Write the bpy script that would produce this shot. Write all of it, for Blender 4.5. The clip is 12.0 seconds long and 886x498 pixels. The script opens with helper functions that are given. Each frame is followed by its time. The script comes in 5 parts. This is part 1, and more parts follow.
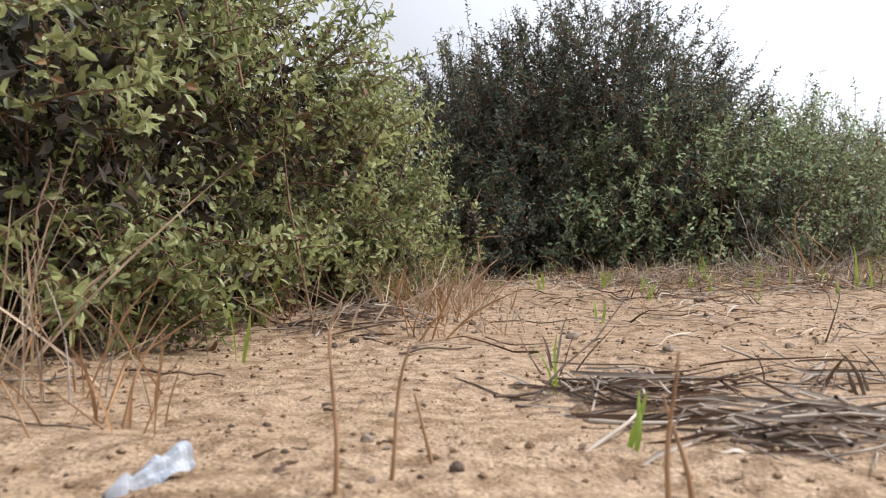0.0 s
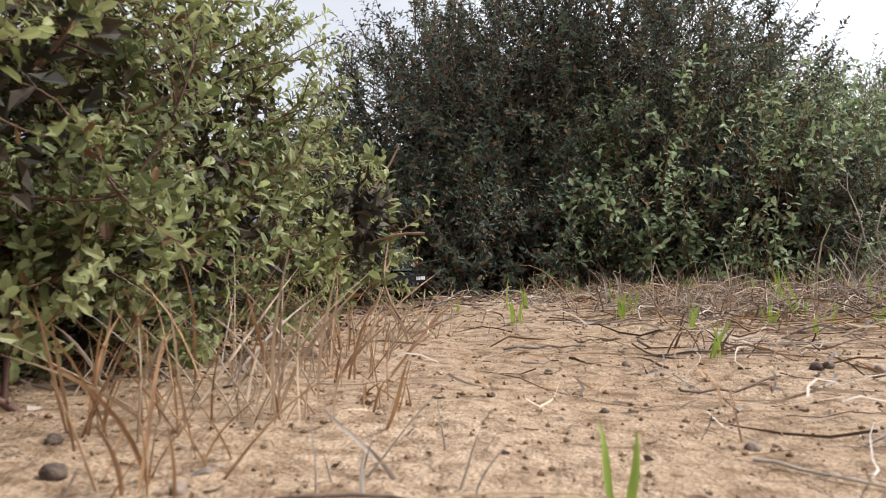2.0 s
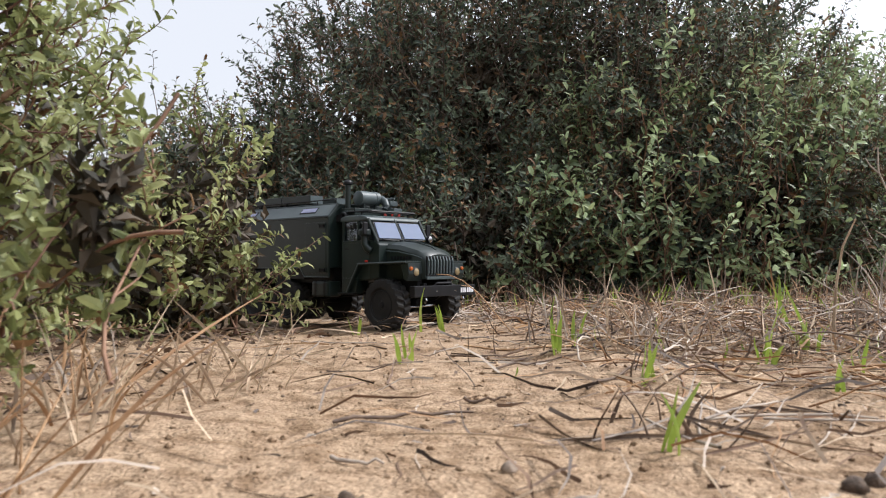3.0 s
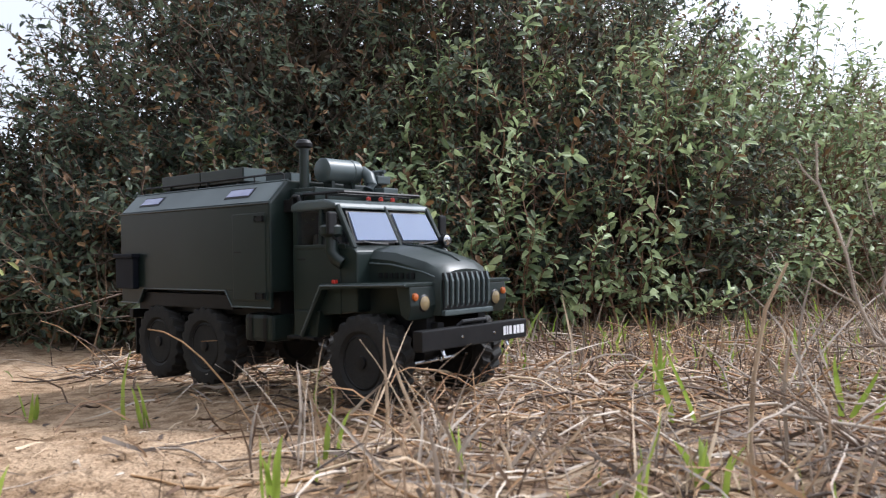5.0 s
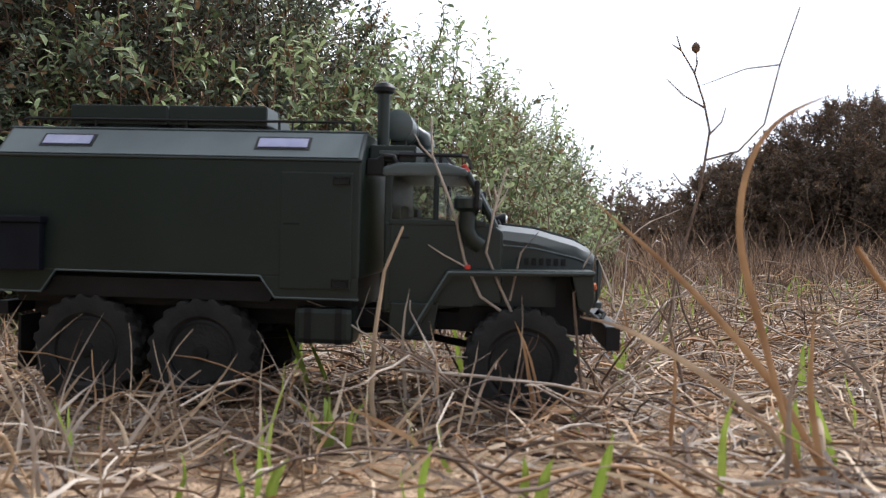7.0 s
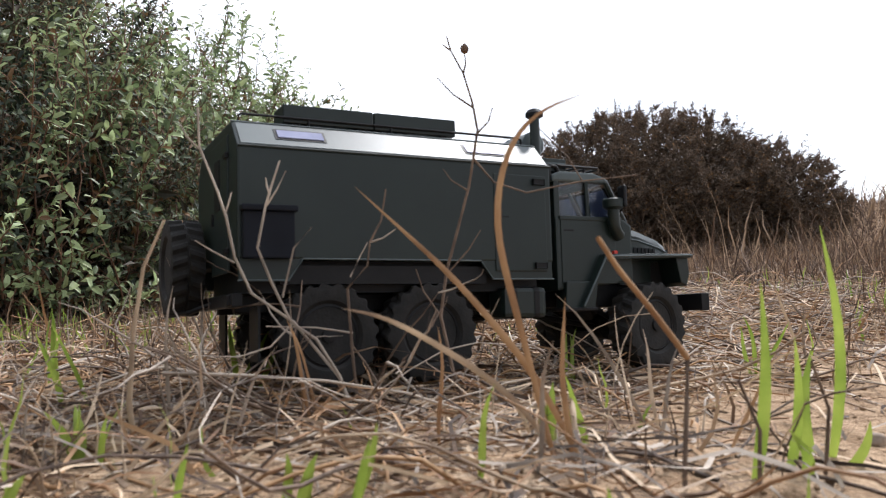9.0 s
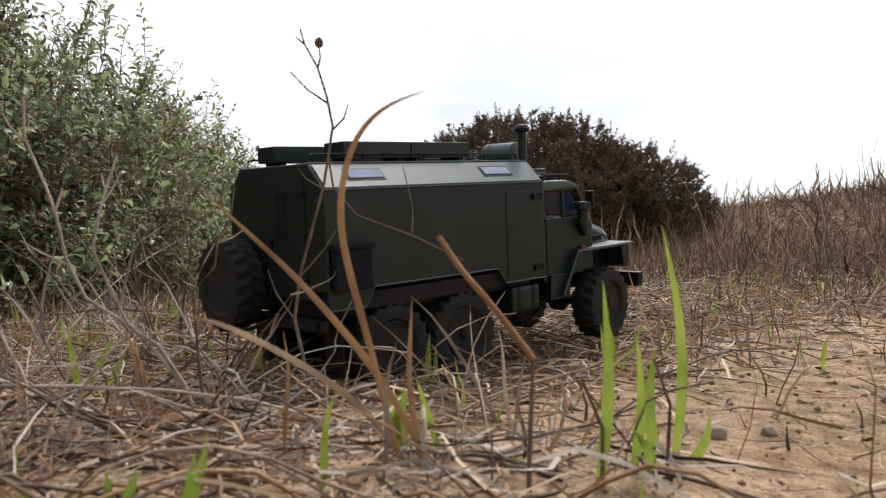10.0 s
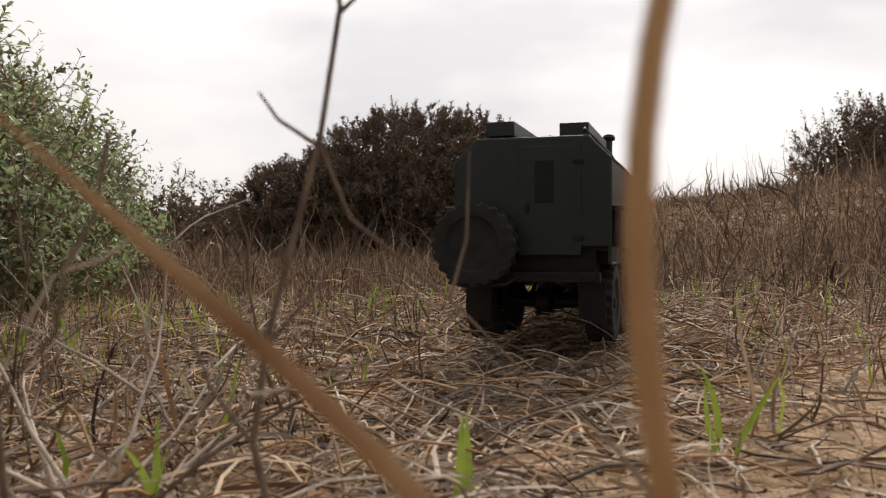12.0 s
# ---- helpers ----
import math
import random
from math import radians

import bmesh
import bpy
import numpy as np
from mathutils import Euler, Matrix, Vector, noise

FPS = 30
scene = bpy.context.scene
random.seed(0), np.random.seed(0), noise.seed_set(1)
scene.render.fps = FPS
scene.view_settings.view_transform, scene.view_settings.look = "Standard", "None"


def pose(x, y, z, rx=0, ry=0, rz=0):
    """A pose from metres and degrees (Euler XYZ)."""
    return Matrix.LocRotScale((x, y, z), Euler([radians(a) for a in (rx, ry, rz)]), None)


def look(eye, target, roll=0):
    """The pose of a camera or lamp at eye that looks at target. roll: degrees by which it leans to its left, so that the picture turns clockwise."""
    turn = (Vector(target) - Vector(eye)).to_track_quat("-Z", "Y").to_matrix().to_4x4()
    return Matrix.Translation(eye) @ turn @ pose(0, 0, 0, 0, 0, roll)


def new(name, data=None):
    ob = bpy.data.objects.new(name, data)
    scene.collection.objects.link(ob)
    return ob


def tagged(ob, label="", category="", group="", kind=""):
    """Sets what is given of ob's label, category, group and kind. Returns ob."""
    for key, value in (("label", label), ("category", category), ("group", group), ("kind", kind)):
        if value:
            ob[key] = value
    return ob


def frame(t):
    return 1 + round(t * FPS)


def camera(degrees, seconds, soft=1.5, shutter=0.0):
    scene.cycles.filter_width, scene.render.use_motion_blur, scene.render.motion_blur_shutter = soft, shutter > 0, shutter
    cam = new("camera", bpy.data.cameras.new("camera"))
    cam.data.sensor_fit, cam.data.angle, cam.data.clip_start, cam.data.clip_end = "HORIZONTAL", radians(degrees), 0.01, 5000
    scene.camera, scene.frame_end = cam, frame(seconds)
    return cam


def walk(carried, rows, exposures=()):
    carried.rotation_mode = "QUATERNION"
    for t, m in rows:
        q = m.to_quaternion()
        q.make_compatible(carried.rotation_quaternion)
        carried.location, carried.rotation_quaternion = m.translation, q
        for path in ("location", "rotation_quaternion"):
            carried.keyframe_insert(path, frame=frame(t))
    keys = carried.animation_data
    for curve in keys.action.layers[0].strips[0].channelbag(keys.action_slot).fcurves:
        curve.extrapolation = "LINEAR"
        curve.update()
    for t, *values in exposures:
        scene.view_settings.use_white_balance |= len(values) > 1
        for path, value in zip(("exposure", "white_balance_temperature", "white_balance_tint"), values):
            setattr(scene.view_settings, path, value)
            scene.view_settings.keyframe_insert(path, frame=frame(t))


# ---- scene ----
cam = camera(57.0, 12.0, soft=1.1, shutter=0.1)
# a phone's small lens: only what is very near goes soft
cam.data.dof.use_dof = True
cam.data.dof.focus_distance, cam.data.dof.aperture_fstop = 1.3, 18.0
METRES, EYE, TILT, LEAN, TURN = 2.1, 0.107, 0.0, 0.0, 0.0
ROWS = [
    (0.0, 0.0, 0.0, 0.0, 0.0, 0.0, -0.0),
    (0.5, 0.0229, 0.0896, 0.0022, 0.37, -0.03, -0.13),
    (1.0, 0.0353, 0.1943, 0.0038, 0.66, -0.05, -0.18),
    (1.5, 0.051, 0.2995, 0.0081, 0.82, -0.04, -0.16),
    (2.0, 0.0724, 0.3864, 0.0048, 0.86, -0.06, -0.18),
    (2.5, 0.1054, 0.4798, 0.0044, 0.84, -0.1, -0.26),
    (4.5, 0.2056, 0.7151, 0.03, -1.29, -0.37, -0.55),
    (5.0, 0.2091, 0.7408, 0.0268, -6.97, -0.27, -0.56),
    (5.5, 0.2091, 0.7434, 0.0233, -15.35, -0.11, -0.49),
    (6.0, 0.2197, 0.7382, 0.0206, -22.2, 0.01, -0.47),
    (6.5, 0.2209, 0.7387, 0.0177, -26.41, 0.1, -0.41),
    (8.5, 0.2213, 0.7363, 0.0129, -40.63, 0.33, -0.11),
    (9.0, 0.228, 0.7363, 0.0132, -44.32, 0.36, 0.03),
    (9.5, 0.2321, 0.7335, 0.0129, -48.15, 0.43, 0.08),
    (10.0, 0.2395, 0.7337, 0.0128, -52.38, 0.46, 0.2),
    (10.5, 0.2512, 0.7299, 0.011, -55.89, 0.49, 0.25),
    (11.0, 0.2768, 0.7497, 0.0176, -58.0, 0.46, 0.26),
    (11.5, 0.3149, 0.797, 0.0155, -59.09, 0.33, 0.29),
    (12.0, 0.3348, 0.856, 0.0192, -60.52, 0.3, 0.26),
]
walk(cam, [(t, pose(0, 0, EYE, TILT, LEAN, TURN) @ pose(METRES * x, METRES * y, METRES * z, 90 + pitch, roll, yaw)) for t, x, y, z, yaw, pitch, roll in ROWS],
     exposures=[(0.0, 0.06, 6050, 12), (2.5, 0.12, 6050, 12), (5.0, 0.34, 5750, 12), (6.5, 0.18, 5850, 12), (8.5, 0.16, 5950, 12), (9.5, 0.0, 6100, 12), (10.5, -0.47, 6550, 12), (12.0, -0.54, 6900, 13)])

# world: bright overcast sky, sun veiled by thin cloud ahead and to the right
SUN_AZ, SUN_EL = 72.0, 50.0
world = bpy.data.worlds.new("overcast_sky")
scene.world = world
world.use_nodes = True
wn, wl = world.node_tree.nodes, world.node_tree.links
wn.clear()
w_out = wn.new("ShaderNodeOutputWorld")
w_bg = wn.new("ShaderNodeBackground")
w_sky = wn.new("ShaderNodeTexSky")
w_sky.sky_type = "NISHITA"
w_sky.sun_disc = False
w_sky.sun_elevation, w_sky.sun_rotation = radians(SUN_EL), radians(SUN_AZ)
w_dim = wn.new("ShaderNodeVectorMath")
w_dim.operation = "SCALE"
w_dim.inputs["Scale"].default_value = 0.1
w_co = wn.new("ShaderNodeTexCoord")
w_map = wn.new("ShaderNodeMapping")
w_map.inputs["Scale"].default_value = (1.0, 1.0, 3.2)
w_noise = wn.new("ShaderNodeTexNoise")
w_noise.inputs["Scale"].default_value = 1.7
w_noise.inputs["Detail"].default_value = 5.0
w_ramp = wn.new("ShaderNodeValToRGB")
w_ramp.color_ramp.elements[0].position, w_ramp.color_ramp.elements[0].color = 0.36, (0.80, 0.815, 0.85, 1)
w_ramp.color_ramp.elements[1].position, w_ramp.color_ramp.elements[1].color = 0.55, (1.10, 1.10, 1.10, 1)
w_mix = wn.new("ShaderNodeMix")
w_mix.data_type = "RGBA"
w_mix.inputs["Factor"].default_value = 0.88
wl.new(w_co.outputs["Generated"], w_map.inputs["Vector"])
wl.new(w_map.outputs["Vector"], w_noise.inputs["Vector"])
wl.new(w_noise.outputs["Fac"], w_ramp.inputs["Fac"])
wl.new(w_sky.outputs["Color"], w_dim.inputs[0])
wl.new(w_dim.outputs["Vector"], w_mix.inputs["A"])
# the veil of cloud glows round the hidden sun
_ra, _re = radians(SUN_AZ), radians(SUN_EL)
w_dot = wn.new("ShaderNodeVectorMath")
w_dot.operation = "DOT_PRODUCT"
w_dot.inputs[1].default_value = (math.sin(_ra) * math.cos(_re), math.cos(_ra) * math.cos(_re), math.sin(_re))
w_glow = wn.new("ShaderNodeMapRange")
w_glow.inputs["From Min"].default_value, w_glow.inputs["From Max"].default_value = 0.35, 1.0
w_glow.inputs["To Min"].default_value, w_glow.inputs["To Max"].default_value = 1.0, 2.6
w_veil = wn.new("ShaderNodeVectorMath")
w_veil.operation = "SCALE"
wl.new(w_co.outputs["Generated"], w_dot.inputs[0])
wl.new(w_dot.outputs["Value"], w_glow.inputs["Value"])
wl.new(w_ramp.outputs["Color"], w_veil.inputs[0])
wl.new(w_glow.outputs["Result"], w_veil.inputs["Scale"])
wl.new(w_veil.outputs["Vector"], w_mix.inputs["B"])
wl.new(w_mix.outputs["Result"], w_bg.inputs["Color"])
w_bg.inputs["Strength"].default_value = 0.78
wl.new(w_bg.outputs["Background"], w_out.inputs["Surface"])
sun = new("sun", bpy.data.lights.new("sun", "SUN"))
sun.data.energy, sun.data.angle, sun.data.color = 3.9, radians(7), (1.0, 0.94, 0.86)
_az, _el = radians(SUN_AZ), radians(SUN_EL)
sun.matrix_world = look((20 * math.sin(_az) * math.cos(_el), 20 * math.cos(_az) * math.cos(_el), 20 * math.sin(_el)), (0, 0, 0))


# ---- materials ----
def material(name, c1, c2, rough=0.7, scale=40.0, bump=0.15, metal=0.0, island=0.0, spec=0.5, fine=6.0, lo=0.3, hi=0.7, through_light=0.0, hue=0.0):
    """Two-colour noise material with fine relief; island: brightness spread from piece to piece."""
    m = bpy.data.materials.new(name)
    m.use_nodes = True
    n, l = m.node_tree.nodes, m.node_tree.links
    b = n["Principled BSDF"]
    b.inputs["Roughness"].default_value, b.inputs["Metallic"].default_value = rough, metal
    b.inputs["Specular IOR Level"].default_value = spec
    co = n.new("ShaderNodeTexCoord")
    t1 = n.new("ShaderNodeTexNoise")
    t1.inputs["Scale"].default_value, t1.inputs["Detail"].default_value = scale, 6.0
    t2 = n.new("ShaderNodeTexNoise")
    t2.inputs["Scale"].default_value, t2.inputs["Detail"].default_value = scale * fine, 3.0
    l.new(co.outputs["Object"], t1.inputs["Vector"])
    l.new(co.outputs["Object"], t2.inputs["Vector"])
    ramp = n.new("ShaderNodeValToRGB")
    ramp.color_ramp.elements[0].position, ramp.color_ramp.elements[1].position = lo, hi
    ramp.color_ramp.elements[0].color, ramp.color_ramp.elements[1].color = (*c1, 1), (*c2, 1)
    src = t1.outputs["Fac"]
    if island:
        g = n.new("ShaderNodeNewGeometry")
        mul = n.new("ShaderNodeMath")
        mul.operation = "MULTIPLY_ADD"
        mul.inputs[1].default_value, mul.inputs[2].default_value = island, -island / 2
        l.new(g.outputs["Random Per Island"], mul.inputs[0])
        add = n.new("ShaderNodeMath")
        add.operation = "ADD"
        l.new(t1.outputs["Fac"], add.inputs[0])
        l.new(mul.outputs[0], add.inputs[1])
        src = add.outputs[0]
    l.new(src, ramp.inputs["Fac"])
    col = ramp.outputs["Color"]
    if hue:
        g2 = n.new("ShaderNodeNewGeometry")
        hs = n.new("ShaderNodeHueSaturation")
        mr = n.new("ShaderNodeMapRange")
        mr.inputs["To Min"].default_value, mr.inputs["To Max"].default_value = 0.5 - hue, 0.5 + hue
        l.new(g2.outputs["Random Per Island"], mr.inputs["Value"])
        l.new(mr.outputs["Result"], hs.inputs["Hue"])
        l.new(col, hs.inputs["Color"])
        col = hs.outputs["Color"]
    l.new(col, b.inputs["Base Color"])
    if bump:
        bp = n.new("ShaderNodeBump")
        bp.inputs["Strength"].default_value, bp.inputs["Distance"].default_value = bump, 0.002
        l.new(t2.outputs["Fac"], bp.inputs["Height"])
        l.new(bp.outputs["Normal"], b.inputs["Normal"])
    if through_light:
        tr = n.new("ShaderNodeBsdfTranslucent")
        l.new(col, tr.inputs["Color"])
        mx = n.new("ShaderNodeMixShader")
        mx.inputs["Fac"].default_value = through_light
        l.new(b.outputs["BSDF"], mx.inputs[1])
        l.new(tr.outputs["BSDF"], mx.inputs[2])
        l.new(mx.outputs["Shader"], n["Material Output"].inputs["Surface"])
    return m


LEAF = material("leaf_sage_green", (0.115, 0.145, 0.048), (0.45, 0.46, 0.20), 0.55, 9, 0.1, island=0.7, through_light=0.45, hue=0.025)
LEAF_FAR = material("leaf_grey_green", (0.024, 0.038, 0.024), (0.135, 0.160, 0.095), 0.68, 2.5, 0.1, island=0.75, through_light=0.3, hue=0.02)
LEAF_MID = material("leaf_pale_grey_green", (0.095, 0.118, 0.06), (0.37, 0.39, 0.225), 0.55, 5, 0.1, island=0.75, through_light=0.4, hue=0.03)
LEAF_SPRIG = material("leaf_fresh_grey_green", (0.10, 0.15, 0.065), (0.43, 0.49, 0.245), 0.5, 7, 0.1, island=0.8, through_light=0.4, hue=0.03)
STEM_RED = material("reddish_young_twig", (0.10, 0.045, 0.03), (0.27, 0.15, 0.09), 0.7, 50, 0.2, island=0.5)
LEAF_BROWN = material("leaf_rusty", (0.10, 0.05, 0.02), (0.24, 0.14, 0.06), 0.7, 9, 0.1, island=0.5, through_light=0.2)
LEAF_DARK = material("leaf_brown_olive", (0.055, 0.040, 0.028), (0.165, 0.118, 0.080), 0.8, 4, 0.1, island=0.5, through_light=0.15)
# brownish leaf colour, darkened to stand in for shade inside the green bushes
LEAF_INNER = material("leaf_inner_shade", (0.026, 0.024, 0.015), (0.085, 0.062, 0.038), 0.75, 5, 0.1, island=0.5, through_light=0.1)
BARK = material("twig_bark", (0.06, 0.04, 0.03), (0.2, 0.14, 0.10), 0.85, 60, 0.3, island=0.4)
STRAW = material("dry_straw", (0.16, 0.10, 0.065), (0.62, 0.48, 0.33), 0.75, 25, 0.1, island=0.8, through_light=0.15)
FIELD_STRAW = material("brown_field_straw", (0.10, 0.06, 0.038), (0.40, 0.28, 0.18), 0.75, 25, 0.1, island=0.8, through_light=0.15)
STRAW_GREY = material("weathered_straw", (0.10, 0.075, 0.06), (0.52, 0.44, 0.36), 0.8, 25, 0.1, island=0.8)
STALK = material("rusty_dry_stalk", (0.22, 0.11, 0.05), (0.46, 0.28, 0.14), 0.7, 30, 0.15, island=0.4, through_light=0.1)
BLADE = material("fresh_grass_blade", (0.16, 0.26, 0.03), (0.40, 0.50, 0.09), 0.45, 30, 0.05, island=0.4, through_light=0.4)
DEAD_LEAF = material("dead_leaf_litter", (0.04, 0.025, 0.018), (0.17, 0.10, 0.06), 0.85, 30, 0.2, island=0.7)


def sand_material():
    m = bpy.data.materials.new("pale_ochre_sand")
    m.use_nodes = True
    n, l = m.node_tree.nodes, m.node_tree.links
    b = n["Principled BSDF"]
    b.inputs["Roughness"].default_value, b.inputs["Specular IOR Level"].default_value = 0.95, 0.15
    co = n.new("ShaderNodeTexCoord")

    def tex(scale, detail=5.0):
        t = n.new("ShaderNodeTexNoise")
        t.inputs["Scale"].default_value, t.inputs["Detail"].default_value = scale, detail
        l.new(co.outputs["Object"], t.inputs["Vector"])
        return t.outputs["Fac"]

    def ramp(fac, a, b_, p, q):
        r = n.new("ShaderNodeValToRGB")
        r.color_ramp.elements[0].position, r.color_ramp.elements[1].position = p, q
        r.color_ramp.elements[0].color, r.color_ramp.elements[1].color = (*a, 1), (*b_, 1)
        l.new(fac, r.inputs["Fac"])
        return r.outputs["Color"]

    def mult(a, b_, f=1.0):
        x = n.new("ShaderNodeMix")
        x.data_type, x.blend_type = "RGBA", "MULTIPLY"
        x.inputs["Factor"].default_value = f
        l.new(a, x.inputs["A"])
        l.new(b_, x.inputs["B"])
        return x.outputs["Result"]

    base = ramp(tex(2.2), (0.345, 0.245, 0.158), (0.49, 0.37, 0.26), 0.3, 0.7)
    grain = ramp(tex(420.0, 2.0), (0.62, 0.58, 0.54), (1.15, 1.13, 1.1), 0.3, 0.66)
    clumps = ramp(tex(46.0, 8.0), (0.62, 0.57, 0.52), (1.08, 1.08, 1.08), 0.36, 0.56)
    crumbs = ramp(tex(150.0, 2.0), (0.4, 0.33, 0.28), (1, 1, 1), 0.30, 0.36)
    l.new(mult(mult(mult(base, grain), clumps), crumbs, 0.8), b.inputs["Base Color"])
    h = n.new("ShaderNodeMath")
    h.operation = "MULTIPLY_ADD"
    h.inputs[1].default_value = 0.35
    l.new(tex(330.0, 3.0), h.inputs[0])
    l.new(tex(60.0, 6.0), h.inputs[2])
    bp = n.new("ShaderNodeBump")
    bp.inputs["Strength"].default_value, bp.inputs["Distance"].default_value = 0.9, 0.012
    l.new(h.outputs[0], bp.inputs["Height"])
    l.new(bp.outputs["Normal"], b.inputs["Normal"])
    return m


SAND = sand_material()


# ---- mesh tools ----
def mesh_object(name, verts, faces, mats, parent=None, label="", smooth=False, idx=None):
    me = bpy.data.meshes.new(name)
    me.from_pydata(verts, [], faces)
    for m in (mats if isinstance(mats, (list, tuple)) else [mats]):
        me.materials.append(m)
    if idx is not None:
        me.polygons.foreach_set("material_index", np.asarray(idx, dtype=np.int32))
    if smooth:
        me.polygons.foreach_set("use_smooth", np.ones(len(me.polygons), dtype=bool))
    me.update()
    ob = new(name, me)
    if parent:
        ob.parent = parent
    if label:
        ob["label"] = label
    return ob


def smoothstep(a, b, v):
    s = np.clip((v - a) / (b - a), 0, 1)
    return s * s * (3 - 2 * s)


def ripple(x, y, seed, scale):
    """Smooth pseudo-noise from a few turned sines."""
    r = np.random.RandomState(seed)
    out = np.zeros_like(x)
    for k in range(7):
        a, p, f = r.uniform(0, 6.28), r.uniform(0, 6.28), scale * r.uniform(0.6, 1.9)
        out += np.sin(f * (x * math.cos(a) + y * math.sin(a)) + p + 1.3 * np.sin(0.5 * f * (x * math.sin(a) - y * math.cos(a)) + 2 * p))
    return out / 7


def height(x, y):
    """The ground: nearly level sand, low bumps, a grassy rise to the east and north-east."""
    x, y = np.asarray(x, float), np.asarray(y, float)
    z = 0.006 * ripple(x, y, 1, 5.0) + 0.0055 * ripple(x, y, 2, 17.0) + 0.0036 * ripple(x, y, 3, 52.0)
    z += 0.026 * np.exp(-(((x - 0.88) / 0.28) ** 2 + ((y - 1.78) / 0.2) ** 2))
    z += 0.026 * np.exp(-(((x - 0.72) / 0.46) ** 2 + ((y - 2.22) / 0.34) ** 2)) - 0.020 * np.exp(-(((x - 0.02) / 0.30) ** 2 + ((y - 2.62) / 0.28) ** 2))
    z += 0.052 * smoothstep(1.0, 1.75, x) * np.exp(-(((y - 2.15) / 0.9) ** 2))
    # the sand falls away behind the crest, and heaps up a little at the foot of the near bush
    z -= 0.036 * smoothstep(2.68, 3.0, y) * (1 - smoothstep(0.7, 1.5, x))
    z += 0.018 * np.exp(-(((x + 0.10) / 0.10) ** 2 + ((y - 1.04) / 0.09) ** 2))
    d = np.hypot(x - 0.5, y - 1.6)
    z += smoothstep(2.5, 9, d) * (0.10 + 0.06 * ripple(x, y, 4, 0.7))
    z += 0.55 * smoothstep(3.0, 7.0, x - 0.9 * (y - 1.2)) * smoothstep(2, 4, x)
    z += 0.5 * smoothstep(15, 60, d) + 0.25 * ripple(x, y, 5, 0.12) * smoothstep(10, 30, d)
    return z


def build_ground():
    def axis(lo, hi, a, b, fine, n_out):
        core = np.arange(a, b, fine)
        g = np.geomspace(fine, hi - b, n_out)
        g2 = np.geomspace(fine, a - lo, n_out)
        return np.concatenate([a - g2[::-1], core, b + g])
    xs, ys = axis(-400, 400, -0.8, 2.6, 0.012, 70), axis(-400, 400, 0.1, 3.0, 0.012, 70)
    X, Y = np.meshgrid(xs, ys, indexing="ij")
    Z = height(X, Y)
    nx, ny = X.shape
    v = np.stack([X, Y, Z], -1).reshape(-1, 3)
    i = np.arange((nx - 1) * (ny - 1))
    a = (i // (ny - 1)) * ny + i % (ny - 1)
    f = np.stack([a, a + ny, a + ny + 1, a + 1], -1)
    ob = mesh_object("ground", v.tolist(), f.tolist(), SAND, smooth=True)
    tagged(ob, "pale ochre sandy ground strewn with dry litter", "ground", kind="structure")


build_ground()


def unit(v):
    return v / np.maximum(np.linalg.norm(v, axis=-1, keepdims=True), 1e-9)


def leaves_mesh(pos, way, nor, length, width, fold=0.25, curl=0.15):
    """Pointed leaves folded along the midrib: six vertices, four faces each."""
    n = len(pos)
    way = unit(way)
    side = unit(np.cross(way, nor))
    up = np.cross(side, way)
    L, W = length[:, None], width[:, None]
    mid = pos + way * L * 0.5 - up * L * curl * 0.1
    v = np.empty((n, 6, 3))
    v[:, 0] = pos
    v[:, 1] = pos + way * L * 0.45 + side * W * 0.5 + up * W * fold
    v[:, 2] = pos + way * L * 0.45 - side * W * 0.5 + up * W * fold
    v[:, 3] = mid
    v[:, 4] = pos + way * L * 0.8 + side * W * 0.12 - up * L * curl * 0.4
    v[:, 5] = pos + way * L - up * L * curl
    b = (np.arange(n) * 6)[:, None, None]
    f = np.array([[0, 3, 1, 1], [0, 2, 3, 3], [1, 3, 5, 5], [3, 2, 5, 5]])[None] + b
    return v.reshape(-1, 3), f.reshape(-1, 4)[:, :3]


def oval_leaves_mesh(pos, way, nor, length, width, curl):
    """Oval leaves with a keel and a curled tip: eight vertices, six faces each."""
    n = len(pos)
    way = unit(way)
    side = unit(np.cross(way, nor))
    up = np.cross(side, way)
    L, W, C = length[:, None], width[:, None], curl[:, None]
    v = np.empty((n, 8, 3))
    v[:, 0] = pos
    a = pos + way * L * 0.40
    b = pos + way * L * 0.84 - up * L * C * 0.55
    v[:, 1], v[:, 2], v[:, 3] = a + side * W * 0.5 + up * W * 0.16, a - up * W * 0.04, a - side * W * 0.5 + up * W * 0.16
    v[:, 4], v[:, 5], v[:, 6] = b + side * W * 0.40 + up * W * 0.10, b - up * W * 0.03, b - side * W * 0.40 + up * W * 0.10
    v[:, 7] = pos + way * L * 0.98 - up * L * C
    o = np.arange(n)[:, None, None] * 8
    q = np.array([[1, 4, 5, 2], [2, 5, 6, 3]])[None] + o
    t = np.array([[0, 1, 2], [0, 2, 3], [4, 7, 5], [5, 7, 6]])[None] + o
    faces = [f for pair in zip(q.tolist(), t.tolist()) for part_ in pair for f in part_]
    return v.reshape(-1, 3), faces


